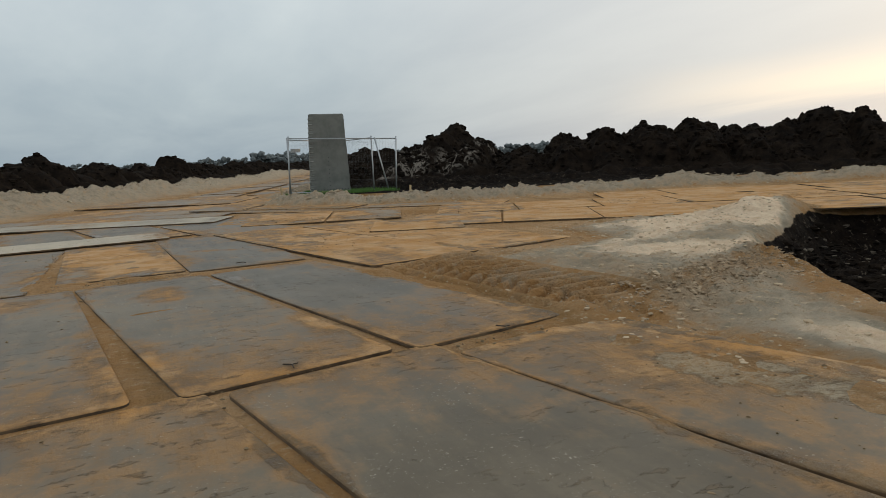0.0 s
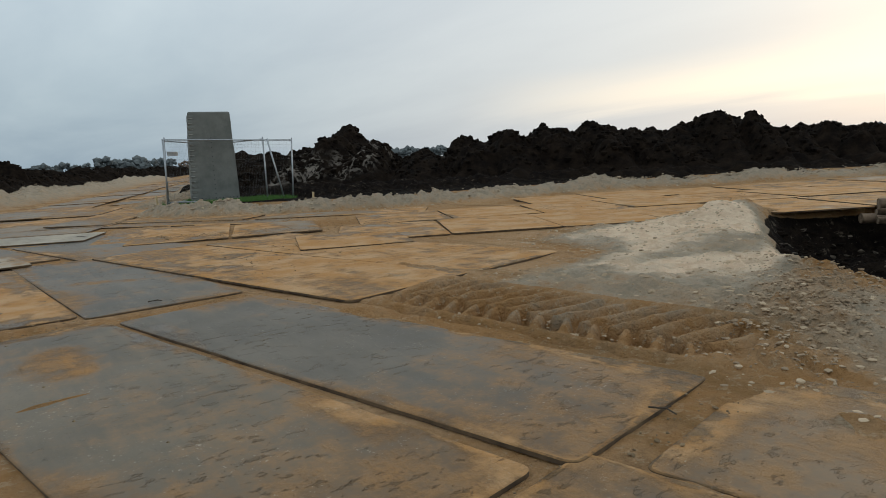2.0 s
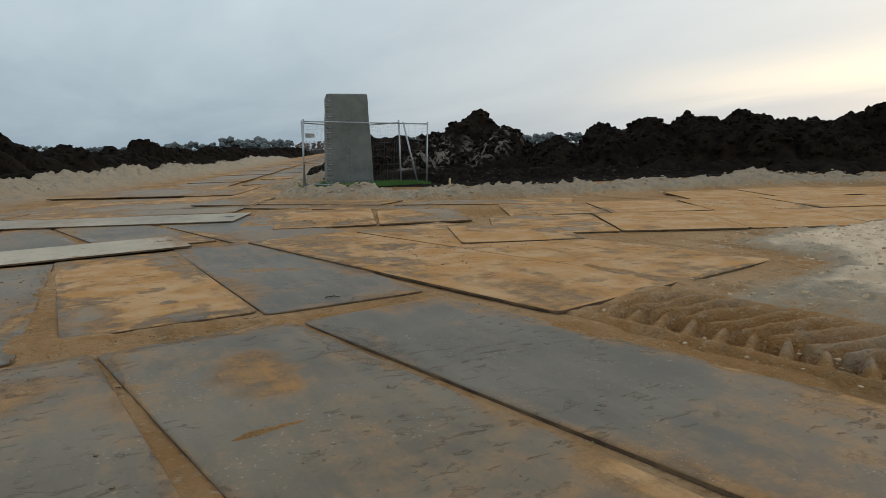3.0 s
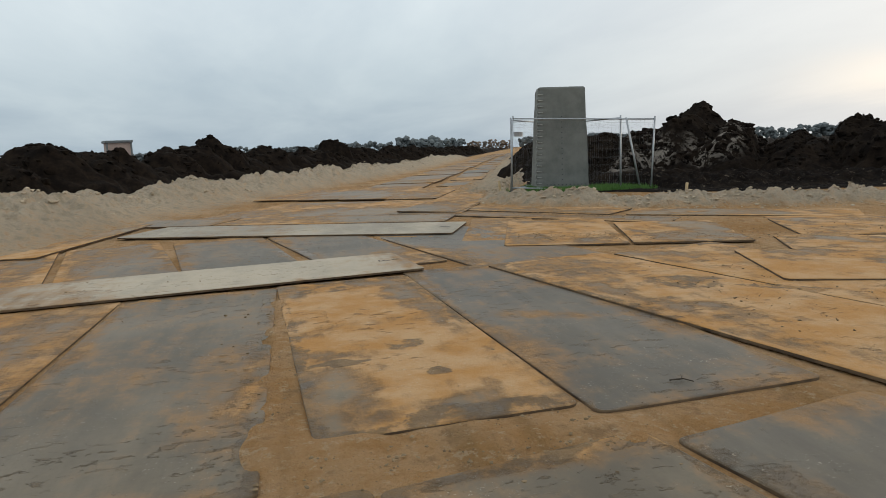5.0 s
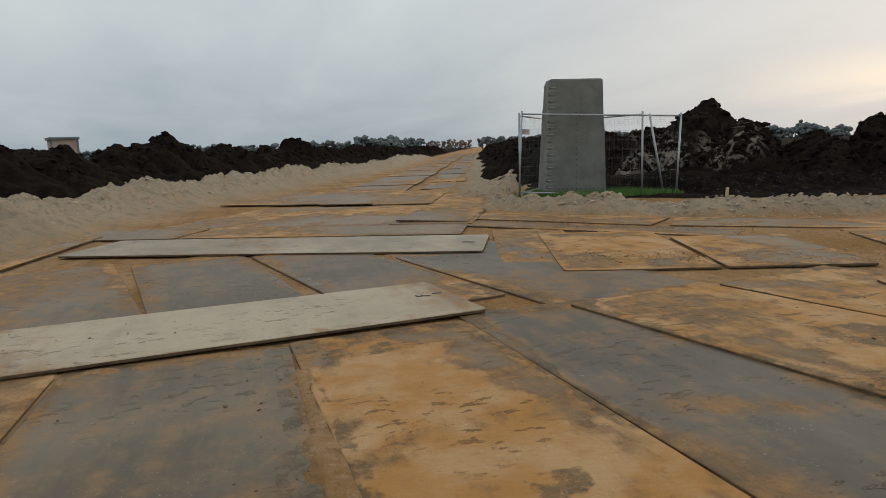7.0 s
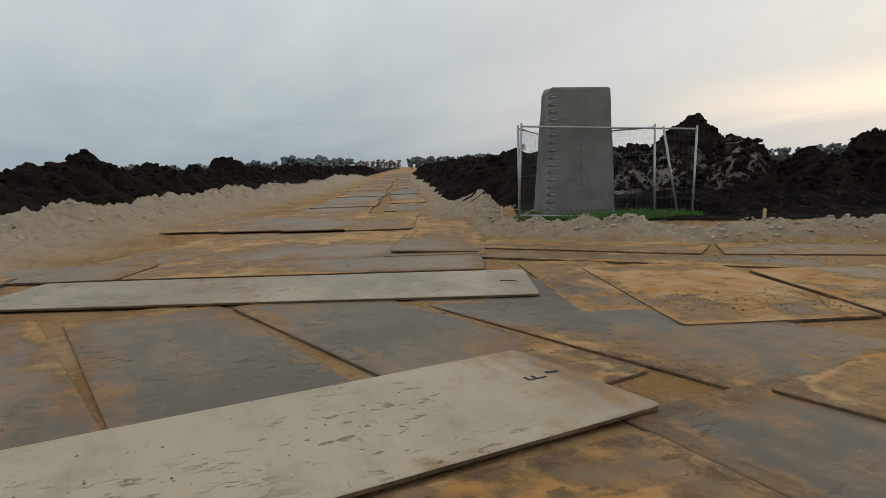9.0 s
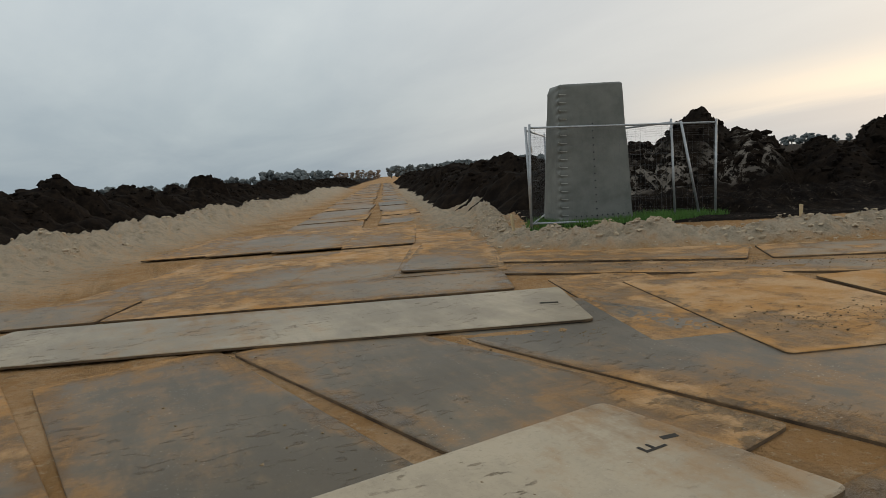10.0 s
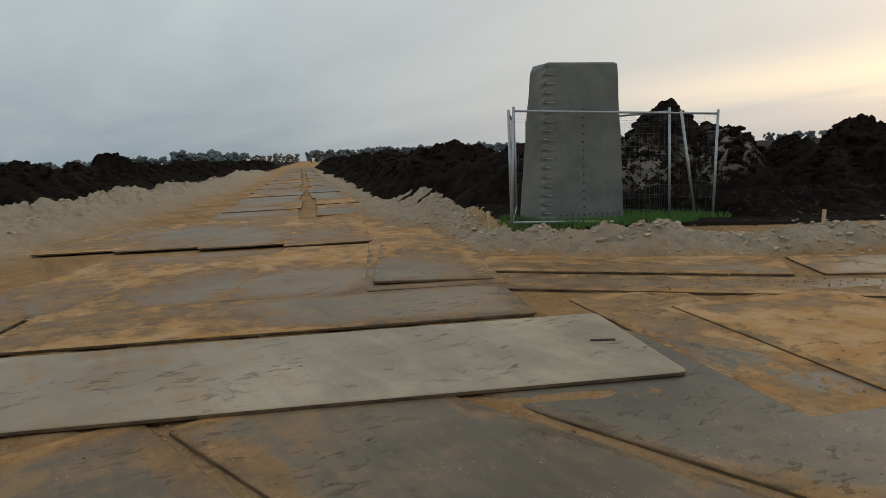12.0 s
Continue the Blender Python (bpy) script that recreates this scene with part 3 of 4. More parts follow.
def build_far_plates():
    p, clay = road_plate, "muddy road plate half buried in sand"
    rng = random.Random(5)
    # the side road, two rows that run off past the peat bank
    along, ahead = Vector((0.885, -0.465)), Vector((0.465, 0.885))
    start = Vector((6.55, 13.4))
    for row, (off, long) in enumerate(((0.0, 2.6), (2.72, 2.6), (5.42, 2.5))):
        for k in range(2 if row == 2 else 0, 13):
            c = start + along * (k * 1.98 + 0.45 * row) + ahead * off + Vector((0, -0.004 * k * k))
            p(c.x, c.y, 27.7 + rng.uniform(-2, 2), 1.95, long + rng.uniform(-0.15, 0.1), 0.026 + 0.012 * (k % 2), PLATE_CLAY, label=clay)
    # near corner of the side road
    p(4.79, 22.38, 139.0, 0.92, 5.0, 0.036, PLATE_MUD, label="narrow grey plate under trodden mud")
    p(5.52, 23.95, 139.0, 1.35, 4.1, 0.030, PLATE_CLAY, label=clay)
    p(8.30, 20.85, 128.0, 1.35, 4.3, 0.028, PLATE_CLAY, label=clay)
    p(3.35, 17.45, 18.0, 1.25, 3.5, 0.020, PLATE_CLAY, label=clay)
    # the haul road's first rows, behind two plates laid across
    across = "broad steel road plate laid across, with trodden mud"
    p(3.73, 20.40, -66.8, 1.60, 5.2, 0.050, PLATE_MUD, label=across)
    p(-1.09, 22.46, -68.5, 1.60, 4.0, 0.046, PLATE_MUD, label=across)
    for k in range(4):
        a = radians(25.0 + 2 * k)
        c = Vector((3.78, 20.42)) + Vector((-0.92, 0.39)) * (1.72 * (k + 1)) + Vector((math.sin(a), math.cos(a))) * 1.62
        p(c.x, c.y, 25.0 + 2 * k, 1.70, 4.7, 0.046 - 0.003 * k, PLATE_MUD, label="broad steel road plate under a film of mud")
        c = Vector((4.80, 26.55)) + Vector((-0.82, 0.57)) * (1.64 * (k + 1))
        p(c.x, c.y, 22.0 + k, 1.62, 5.4, 0.076 - 0.004 * k, PLATE_MUD, label="broad steel road plate under a film of mud")
    p(3.10, 22.80, 27.0, 1.50, 3.9, 0.100, PLATE_MUD, tip=(0, 1.6), label="muddy road plate with one bright lifted edge")
    p(4.80, 26.60, 21.0, 1.45, 5.4, 0.054, PLATE_CLAY, label=clay)
    # two wheel strips up to the horizon
    right, up = Vector((0.945, -0.326)), Vector((0.326, 0.945))
    for strip, (u, wide, mat) in enumerate(((-7.9, 2.5, PLATE_MUD), (-4.95, 1.5, PLATE))):
        for k in range(30):
            s = 32.5 + k * 4.6 + strip * 1.5
            c = right * (u + rng.uniform(-0.1, 0.1)) + up * s
            p(c.x, c.y, 19.0 + rng.uniform(-2, 2), wide, 4.5, 0.050 + 0.02 * (k % 2), mat, label=clay)


build_far_plates()


def build_plate_marks():
    """A dark letter and two dark bars laid flat on the two pale plates."""
    m = mat_simple("dark_mark", (0.02, 0.016, 0.012), (0.035, 0.028, 0.02), 30, 0.9)
    cu = bpy.data.curves.new("plate_letter", "FONT")
    cu.body, cu.size, cu.extrude = "F", 0.21, 0.001
    cu.materials.append(m)
    ob = new("plate_letter", cu)
    ob.matrix_world = pose(1.935, 15.70, 0.0745, 0, 0, 95)
    tagged(ob, "dark letter on a pale road plate", "letter")
    for x, y, z, a, w in ((2.02, 15.80, 0.0725, -7, 0.10), (3.50, 19.27, 0.0705, -33, 0.20)):
        bm = bmesh.new()
        bmesh.ops.create_cube(bm, size=1, matrix=Matrix.Diagonal((w, 0.045, 0.004, 1)))
        bmesh.ops.bevel(bm, geom=bm.edges[:], offset=0.0015, segments=1, affect="EDGES")
        tagged(part("lifting_slot", bm, m), "short dark bar on a pale road plate", "slot").matrix_world = pose(x, y, z, 0, 0, a)


build_plate_marks()

# ---- tyre track ----


def build_tyre_track():
    """Deep chevron prints of a tractor tyre in wet sand."""
    a, b = np.array((4.86, 9.05)), np.array((5.38, 5.25))
    ln = np.hypot(*(b - a))
    d = (b - a) / ln
    nrm = np.array((-d[1], d[0]))        # towards the sand bank
    S, U = np.meshgrid(np.arange(0, ln, 0.016), np.arange(-0.48, 0.86, 0.016))
    X, Y = a[0] + d[0] * S + nrm[0] * U, a[1] + d[1] * S + nrm[1] * U
    g = 0.035 + 0.07 * sstep(U, -0.2, 0.9)
    wob = 0.07 * (fbm(S * 2, U * 2, 3) - 0.5)
    lug = ((S - 0.45 * np.abs(U) + wob + np.where(U > 0, 0.12, 0)) / 0.25) % 1.0
    ridge = np.exp(-(((lug - 0.5) / 0.19) ** 4))
    span = np.where(U > 0, 1 - sstep(U + wob, 0.50, 0.64), 1 - sstep(-U + wob, 0.20, 0.32))
    ends = sstep(S, 0.1, 0.5) * (1 - sstep(S, ln - 0.35, ln - 0.05))
    crumble = 0.7 + 0.6 * fbm(X * 4, Y * 4, 3)
    hole = np.exp(-(((lug - 0.95) / 0.24) ** 2) - ((U + 0.02) / 0.075) ** 2) + np.exp(-(((lug + 0.05) / 0.24) ** 2) - ((U + 0.02) / 0.075) ** 2)
    Z = g - 0.004 + span * ends * (0.105 * ridge * crumble - 0.060 - 0.090 * np.clip(hole, 0, 1))
    shoulder = (np.exp(-(((U - 0.66) / 0.08) ** 2)) + np.exp(-(((U + 0.34) / 0.07) ** 2))) * ends
    Z = Z + shoulder * 0.035 * crumble + 0.012 * (billow(X * 9, Y * 9, 3) - 0.4)
    rim = sstep(np.abs(U - 0.19), 0.55, 0.67)
    Z = Z - 0.06 * np.maximum(rim, 1 - sstep(S, 0, 0.22) * (1 - sstep(S, ln - 0.22, ln)))
    pale = 0.04 + 0.6 * (fbm(X * 1.3, Y * 1.3, 3) - 0.5) + 0.22 * ridge * span + 0.25 * sstep(U, 0.3, 0.75)
    ob = sheet("tyre_track", X, Y, Z, GROUND, {"pale": pale, "peat": X * 0})
    tagged(ob, "deep chevron tractor tyre print pressed in wet sand", "tyre track", kind="structure")


build_tyre_track()

# ---- peat banks ----


def clod_mesh(name, spots, mat, seed, flat=0.7):
    """Many small uneven clods in one mesh: each spot is (x, y, z, size)."""
    rng = np.random.RandomState(seed)
    bm = bmesh.new()
    bmesh.ops.create_icosphere(bm, subdivisions=1, radius=1)
    base = np.array([v.co[:] for v in bm.verts])
    tris = np.array([[v.index for v in f.verts] for f in bm.faces])
    bm.free()
    n_ = len(spots)
    sp = np.array(spots)
    shape = base[None] * (1 + 0.35 * rng.uniform(-1, 1, (n_, len(base), 1))) * rng.uniform(0.6, 1.25, (n_, 1, 3)) * np.array((1, 1, flat))
    a = rng.uniform(0, 6.28, n_)
    c, s = np.cos(a)[:, None], np.sin(a)[:, None]
    xy = np.stack([shape[..., 0] * c - shape[..., 1] * s, shape[..., 0] * s + shape[..., 1] * c, shape[..., 2]], -1)
    v = xy * sp[:, None, 3:4] + sp[:, None, :3]
    f = tris[None] + (np.arange(n_) * len(base))[:, None, None]
    me = bpy.data.meshes.new(name)
    me.from_pydata(v.reshape(-1, 3).tolist(), [], f.reshape(-1, 3).tolist())
    me.materials.append(mat)
    return new(name, me)


def peat_bank(line, heaps, front, back, step, lumps, octaves, clods, label, pale_at=(), floor=0.2):
    """A bank of tipped earth along a line: each heap is (length along, height, radius); front is its reach towards the road."""
    runs = np.cumsum([0] + [math.hypot(b[0] - a[0], b[1] - a[1]) for a, b in zip(line, line[1:])])
    total = runs[-1]
    S, U = np.meshgrid(np.arange(0, total + step, step), np.arange(-back - 0.6, front + 0.6 + step, step))
    lx, ly = np.array([v[0] for v in line]), np.array([v[1] for v in line])
    px, py = np.interp(S, runs, lx), np.interp(S, runs, ly)
    e = 1.5
    tx, ty = np.interp(S + e, runs, lx) - np.interp(S - e, runs, lx), np.interp(S + e, runs, ly) - np.interp(S - e, runs, ly)
    ln = np.hypot(tx, ty)
    nx, ny = ty / ln, -tx / ln
    ends = sstep(S, 0, 1.6) * (1 - sstep(S, total - 2.0, total))
    crest = np.zeros(S.shape)
    wid = 0.85 + 0.4 * fbm(S * 0.45, S * 0 + 2, 2)
    warp = 0.7 * (fbm(S * 0.6 + 9, U * 0.6, 3) - 0.5)
    depth = np.where(U + warp > 0, (U + warp) / front, (U + warp) / -back)
    for s0, h, r in heaps:
        # steep crown on a low skirt
        d = np.hypot((S + warp - s0) / r, depth / (0.62 * wid))
        crest = np.maximum(crest, h * np.clip(1 - d**2.8, 0, 1) ** 0.75)
        d = np.hypot((S - s0) / (r * 1.3), depth / (wid * 0.95))
        crest = np.maximum(crest, 0.45 * h * np.clip(1 - d**2, 0, 1))
    lump = billow(S * lumps, U * lumps, octaves - 1, 0.5)
    fine = billow(S * lumps * 2.7 + 7, U * lumps * 2.7, max(octaves - 1, 1), 0.55)
    edge = sstep(crest, 0.0, 0.45)
    Z = crest * (0.92 + 0.22 * (lump - 0.4)) + edge * (0.46 * (lump - 0.42) + 0.34 * (fine - 0.42))
    Z = floor + Z * ends - 0.5 * (1 - edge * ends)
    push = edge * ends * 0.8 * (fbm(S * lumps * 1.5 + 40, Z * lumps * 2.2, 3) - 0.5)
    pale = np.zeros(S.shape)
    for s0, u0, r in pale_at:
        pale = np.maximum(pale, 1 - sstep(np.hypot(S - s0, U - u0), 0.4 * r, r))
    X, Y = px + nx * (U + push), py + ny * (U + push)
    ob = tagged(sheet("peat_bank", X, Y, Z, PEAT, {"pale": pale}), label, "earth bank")
    n_, small, large = clods
    rng = np.random.RandomState(n_)
    i, j = rng.randint(0, X.shape[0], n_ * 3), rng.randint(0, X.shape[1], n_ * 3)
    keep = (crest[i, j] * ends[i, j] > 0.6)
    i, j = i[keep][:n_], j[keep][:n_]
    size = small + (large - small) * rng.uniform(0, 1, len(i)) ** 3
    spots = list(zip(X[i, j], Y[i, j], Z[i, j], size))
    child = clod_mesh("loose_soil", spots, PEAT, n_, 0.85)
    child.parent = ob
    tagged(child, "loose dark clods", kind="stuff")
    return ob


def build_banks():
    peat_bank([(10.4, 33.4), (14.9, 28.7), (17.8, 26.2), (22.4, 22.9), (26.7, 19.7), (30.1, 17.2), (34.6, 13.9), (44.0, 6.3)],
              [(6.4, 2.35, 1.6), (5.0, 1.95, 1.5), (7.6, 1.75, 1.3), (3.4, 1.5, 1.5), (9.6, 1.35, 1.9), (11.7, 1.85, 1.4), (13.3, 2.0, 1.8), (15.0, 2.15, 1.7), (16.7, 2.3, 1.4), (18.4, 1.85, 1.8), (19.8, 1.75, 1.6), (21.0, 2.2, 1.1), (22.2, 2.15, 1.2), (23.9, 1.65, 1.7), (25.7, 1.95, 1.3), (27.6, 1.5, 1.8), (30.0, 1.4, 2.0), (33, 1.8, 2.5), (37, 2.0, 3.5)],
              6.0, 4.4, 0.08, 0.62, 4, (9000, 0.03, 0.15), "dark brown peat bank of rough tipped clods", [(5.6, 3.0, 1.1), (7.4, 2.7, 1.1), (5.0, 3.8, 1.0), (5.0, 1.4, 1.0), (8.0, 1.0, 0.8)])
    peat_bank([(11.2, 27.9), (12.5, 33.5), (14.4, 40.3), (19.0, 53.9), (27.4, 77.8), (58.0, 167.0)],
              [(1.5 + 3.1 * k, 1.45 + 0.3 * math.sin(k * 2.3) + 0.2 * math.sin(k * 5.1), 2.2) for k in range(48)], 3.6, 3.6, 0.2, 0.5, 3, (3600, 0.06, 0.20), "long dark peat bank beside the haul road")
    peat_bank([(-19.0, 16.0), (-11.1, 38.0), (-4.1, 55.7), (4.9, 78.9), (22.5, 123.8), (56.0, 209.0)],
              [(2 + 3.4 * k, 1.75 + 0.35 * math.sin(k * 1.9) + 0.2 * math.sin(k * 4.7), 2.4) for k in range(60)] + [(42.4, 2.65, 1.6), (67.4, 2.9, 0.9), (31.0, 2.2, 1.9)], 4.4, 3.6, 0.2, 0.5, 3, (5200, 0.06, 0.24), "long low bank of dark peat clods")


build_banks()

# ---- wrapped slab and fence ----


def build_slab():
    """An upright wedge-shaped slab, sheeted in grey tarpaulin that is lashed down one edge."""
    root = tagged(new("wrapped_slab"), "tall upright slab wrapped in grey laced tarpaulin", "wrapped slab")
    root.matrix_world = pose(8.0, 24.44, 0.28, 0, 0, -27)
    w0, w1, d0, d1, h = 1.44, 1.24, 0.98, 0.62, 2.76
    nz, nw, nd = 120, 34, 16

    def outline(f):
        """Points round the slab at the height f, 0 to 1, from the front left corner."""
        w, d = w0 + (w1 - w0) * f, d0 + (d1 - d0) * f
        out = [(-w / 2 + w * k / nw, 0) for k in range(nw)] + [(w / 2, d * k / nd) for k in range(nd)]
        out += [(w / 2 - w * k / nw, d) for k in range(nw)] + [(-w / 2, d - d * k / nd) for k in range(nd)]
        return out

    bm = bmesh.new()
    rings = []
    for j in range(nz + 1):
        f = j / nz
        ring = []
        pts = outline(f)
        for k, (x, y) in enumerate(pts):
            cx, cy = 0, (d0 + (d1 - d0) * f) / 2
            z = h * f
            # slack folds of the sheet
            fold = 0.018 * noise.noise(Vector((x * 1.6, y * 1.6, z * 1.1))) + 0.010 * noise.noise(Vector((x * 5, y * 5, z * 3)))
            fold += 0.02 * math.exp(-(((z - 0.45 - 0.25 * x) / 0.05) ** 2)) * max(0, x) * (1 if y == 0 else 0.3)
            # puckers where the lacing pulls at the front left edge
            near = math.hypot(x + (w0 + (w1 - w0) * f) / 2, y)
            fold += 0.050 * (abs(math.sin(z * math.pi / 0.16)) - 0.6) * math.exp(-((near / 0.13) ** 2))
            rx, ry = x - cx, y - cy
            ln = math.hypot(rx, ry)
            z += (0.035 * (-x) if j == nz else 0)
            ring.append(bm.verts.new((x + rx / ln * fold - 0.27 * y, y + ry / ln * fold, z - (0.16 * y * f**6))))
        rings.append(ring)
    c = len(rings[0])
    for a, b in zip(rings, rings[1:]):
        for k in range(c):
            bm.faces.new((a[k], a[(k + 1) % c], b[(k + 1) % c], b[k]))
    # rounded, slightly sagging top
    last = rings[-1]
    for q_, dz in ((0.93, 0.03), (0.5, 0.035), (0.1, 0.02)):
        ring = [bm.verts.new((v.co.x * q_, d1 / 2 + (v.co.y - d1 / 2) * q_, h + dz - 0.03 * v.co.x)) for v in rings[-1]]
        for k in range(c):
            bm.faces.new((last[k], last[(k + 1) % c], ring[(k + 1) % c], ring[k]))
        last = ring
    bm.faces.new(last)
    smooth(part("tarpaulin", bm, TARP, root))
    eye_m = mat_simple("dark_eyelet", (0.02, 0.02, 0.025), (0.04, 0.04, 0.045), 30, 0.6)
    me = None
    spots = [(0.0, 0.15 + 0.142 * k) for k in range(14)] + [(-0.42 + 0.105 * k, 0.16) for k in range(11)]
    for x, z in spots:
        if me is None:
            bm = bmesh.new()
            bmesh.ops.create_cone(bm, cap_ends=True, segments=10, radius1=0.016, radius2=0.012, depth=0.014, matrix=Matrix.Rotation(radians(90), 4, "X"))
            ob = part("eyelet", bm, eye_m, root)
            me = ob.data
        else:
            ob = new("eyelet", me)
            ob.parent = root
        ob.location = (x, -0.016, z)
    rope = mat_simple("pale_lashing", (0.30, 0.30, 0.28), (0.42, 0.42, 0.39), 30, 0.8)
    for k in range(16):
        z = 0.22 + 0.16 * k
        f = z / h
        w = w0 + (w1 - w0) * f
        bm = bmesh.new()
        tube(bm, (-w / 2 - 0.025, 0.03, z + 0.01), (-w / 2 + 0.02, -0.035, z - 0.008), 0.007, 6)
        tube(bm, (-w / 2 + 0.02, -0.035, z - 0.008), (-w / 2 + 0.14, -0.024, z - 0.02), 0.007, 6)
        part("lashing", bm, rope, root)


build_slab()


def fence_panel(fence, x, y, z, turn, roll=0.0, wide=3.72):
    """A mesh panel of a site fence: welded wires in a frame of tube, with posts that go into the ground."""
    bm = bmesh.new()
    k = 0.1
    while k < wide - 0.04:
        tube(bm, (k, 0, 0.07), (k, 0, 1.92), 0.0009, 4)
        k += 0.105
    for h in [0.25 + 0.22 * j for j in range(7)] + [1.70 + 0.045 * j for j in range(5)]:
        tube(bm, (0.02, 0, h), (wide - 0.02, 0, h), 0.0009, 4)
    panel = part("wire_panel", bm, WIRE, fence, "thin welded wire mesh")
    for a, b in (((0, 0, -0.12), (0, 0, 2.0)), ((wide, 0, -0.12), (wide, 0, 2.0))):
        bm = bmesh.new()
        tube(bm, a, b, 0.024, 10)
        smooth(part("post", bm, GALV, panel, "galvanised tube post"))
    for h in (1.93, 0.06):
        bm = bmesh.new()
        tube(bm, (0.02, 0, h), (wide - 0.02, 0, h), 0.02, 10)
        smooth(part("rail", bm, GALV, panel, "galvanised tube rail"))
    panel.matrix_world = pose(x, y, z, 0, roll, turn)
    return panel


def build_fence():
    fence = tagged(new("site_fence"), "galvanised mesh site fence round a wrapped slab", "fence")
    fence_panel(fence, 6.60, 24.70, 0.34, -21.0, 2.6)
    fence_panel(fence, 6.66, 24.78, 0.30, 52.0)
    fence_panel(fence, 9.38, 23.74, 0.24, 98.0, wide=3.5)
    bm = bmesh.new()
    tube(bm, (9.43, 23.53, 2.17), (9.92, 23.60, 0.10), 0.026, 10)
    smooth(part("brace", bm, GALV, fence, "leaning galvanised tube"))
    # plain sign plate on the side panel
    bm = bmesh.new()
    bmesh.ops.create_cube(bm, size=1, matrix=Matrix.Translation((0.62, 0.01, 1.56)) @ Matrix.Diagonal((0.75, 0.006, 0.13, 1)))
    white = mat_simple("white_sign", (0.50, 0.51, 0.52), (0.60, 0.61, 0.62), 8, 0.5)
    sign = tagged(part("sign", bm, white), "small white maker's sign on a fence", "sign")
    sign.matrix_world = pose(6.66, 24.78, 0.30, 0, 0, 52.0)
    dark = mat_simple("sign_print", (0.03, 0.03, 0.035), (0.05, 0.05, 0.055), 8, 0.6)
    for k in range(6):
        bm = bmesh.new()
        bmesh.ops.create_cube(bm, size=1, matrix=Matrix.Translation((0.35 + 0.105 * k, 0.015, 1.56)) @ Matrix.Diagonal((0.07, 0.006, 0.075, 1)))
        part("print_bar", bm, dark, sign)


build_fence()


def build_grass():
    """A strip of turf round the slab."""
    rng = random.Random(11)
    verts, faces = [], []
    poly = [(6.5, 24.75), (7.3, 23.75), (8.6, 23.0), (9.9, 22.95), (10.2, 23.7), (9.3, 24.6), (8.2, 25.6), (7.4, 26.2)]
    xs = np.array([[rng.uniform(6.3, 10.4), rng.uniform(22.8, 26.4)] for _ in range(16000)])
    ok = inside(xs[:, 0], xs[:, 1], poly) + 0.5 * (fbm(xs[:, 0] * 2, xs[:, 1] * 2, 2) - 0.5) > 0
    zs = heights(xs[:, 0], xs[:, 1])[0]
    for (x, y), z, keep in zip(xs, zs, ok):
        if not keep:
            continue
        a, h, w = rng.uniform(0, 6.3), rng.uniform(0.05, 0.13), 0.008
        bx, by = rng.uniform(-0.04, 0.04), rng.uniform(-0.04, 0.04)
        i = len(verts)
        verts += [(x - w * math.cos(a), y - w * math.sin(a), z - 0.01), (x + w * math.cos(a), y + w * math.sin(a), z - 0.01), (x + bx, y + by, z + h)]
        faces.append((i, i + 1, i + 2))
    me = bpy.data.meshes.new("grass")
    me.from_pydata(verts, [], faces)
    me.materials.append(GRASS)
    tagged(new("grass", me), "short bright green grass round the slab", "grass", kind="stuff")


build_grass()


def build_pegs():
    for x, y, top, lean in ((9.73, 21.16, 0.46, 2), (6.42, 25.05, 0.60, -4)):
        z = ground_at(x, y)
        long = max(top - z, 0.2) + 0.2
        bm = bmesh.new()
        bmesh.ops.create_cube(bm, size=1, matrix=Matrix.Translation((0, 0, long / 2)) @ Matrix.Diagonal((0.05, 0.05, long, 1)))
        bmesh.ops.bevel(bm, geom=bm.edges[:], offset=0.004, segments=1, affect="EDGES")
        ob = part("marker_peg", bm, WOOD)
        ob.matrix_world = pose(x, y, z - 0.2, lean, lean, 20)
        tagged(ob, "square pale wooden survey peg driven into sand", "peg", "survey pegs")
    bm = bmesh.new()
    bmesh.ops.create_cube(bm, size=1, matrix=Matrix.Diagonal((0.42, 0.05, 0.025, 1)))
    bmesh.ops.bevel(bm, geom=bm.edges[:], offset=0.004, segments=1, affect="EDGES")
    ob = tagged(part("loose_lath", bm, WOOD), "loose wooden lath lying on grass", "lath")
    ob.matrix_world = pose(7.75, 23.85, ground_at(7.75, 23.85) + 0.05, 0, 4, -25)


build_pegs()


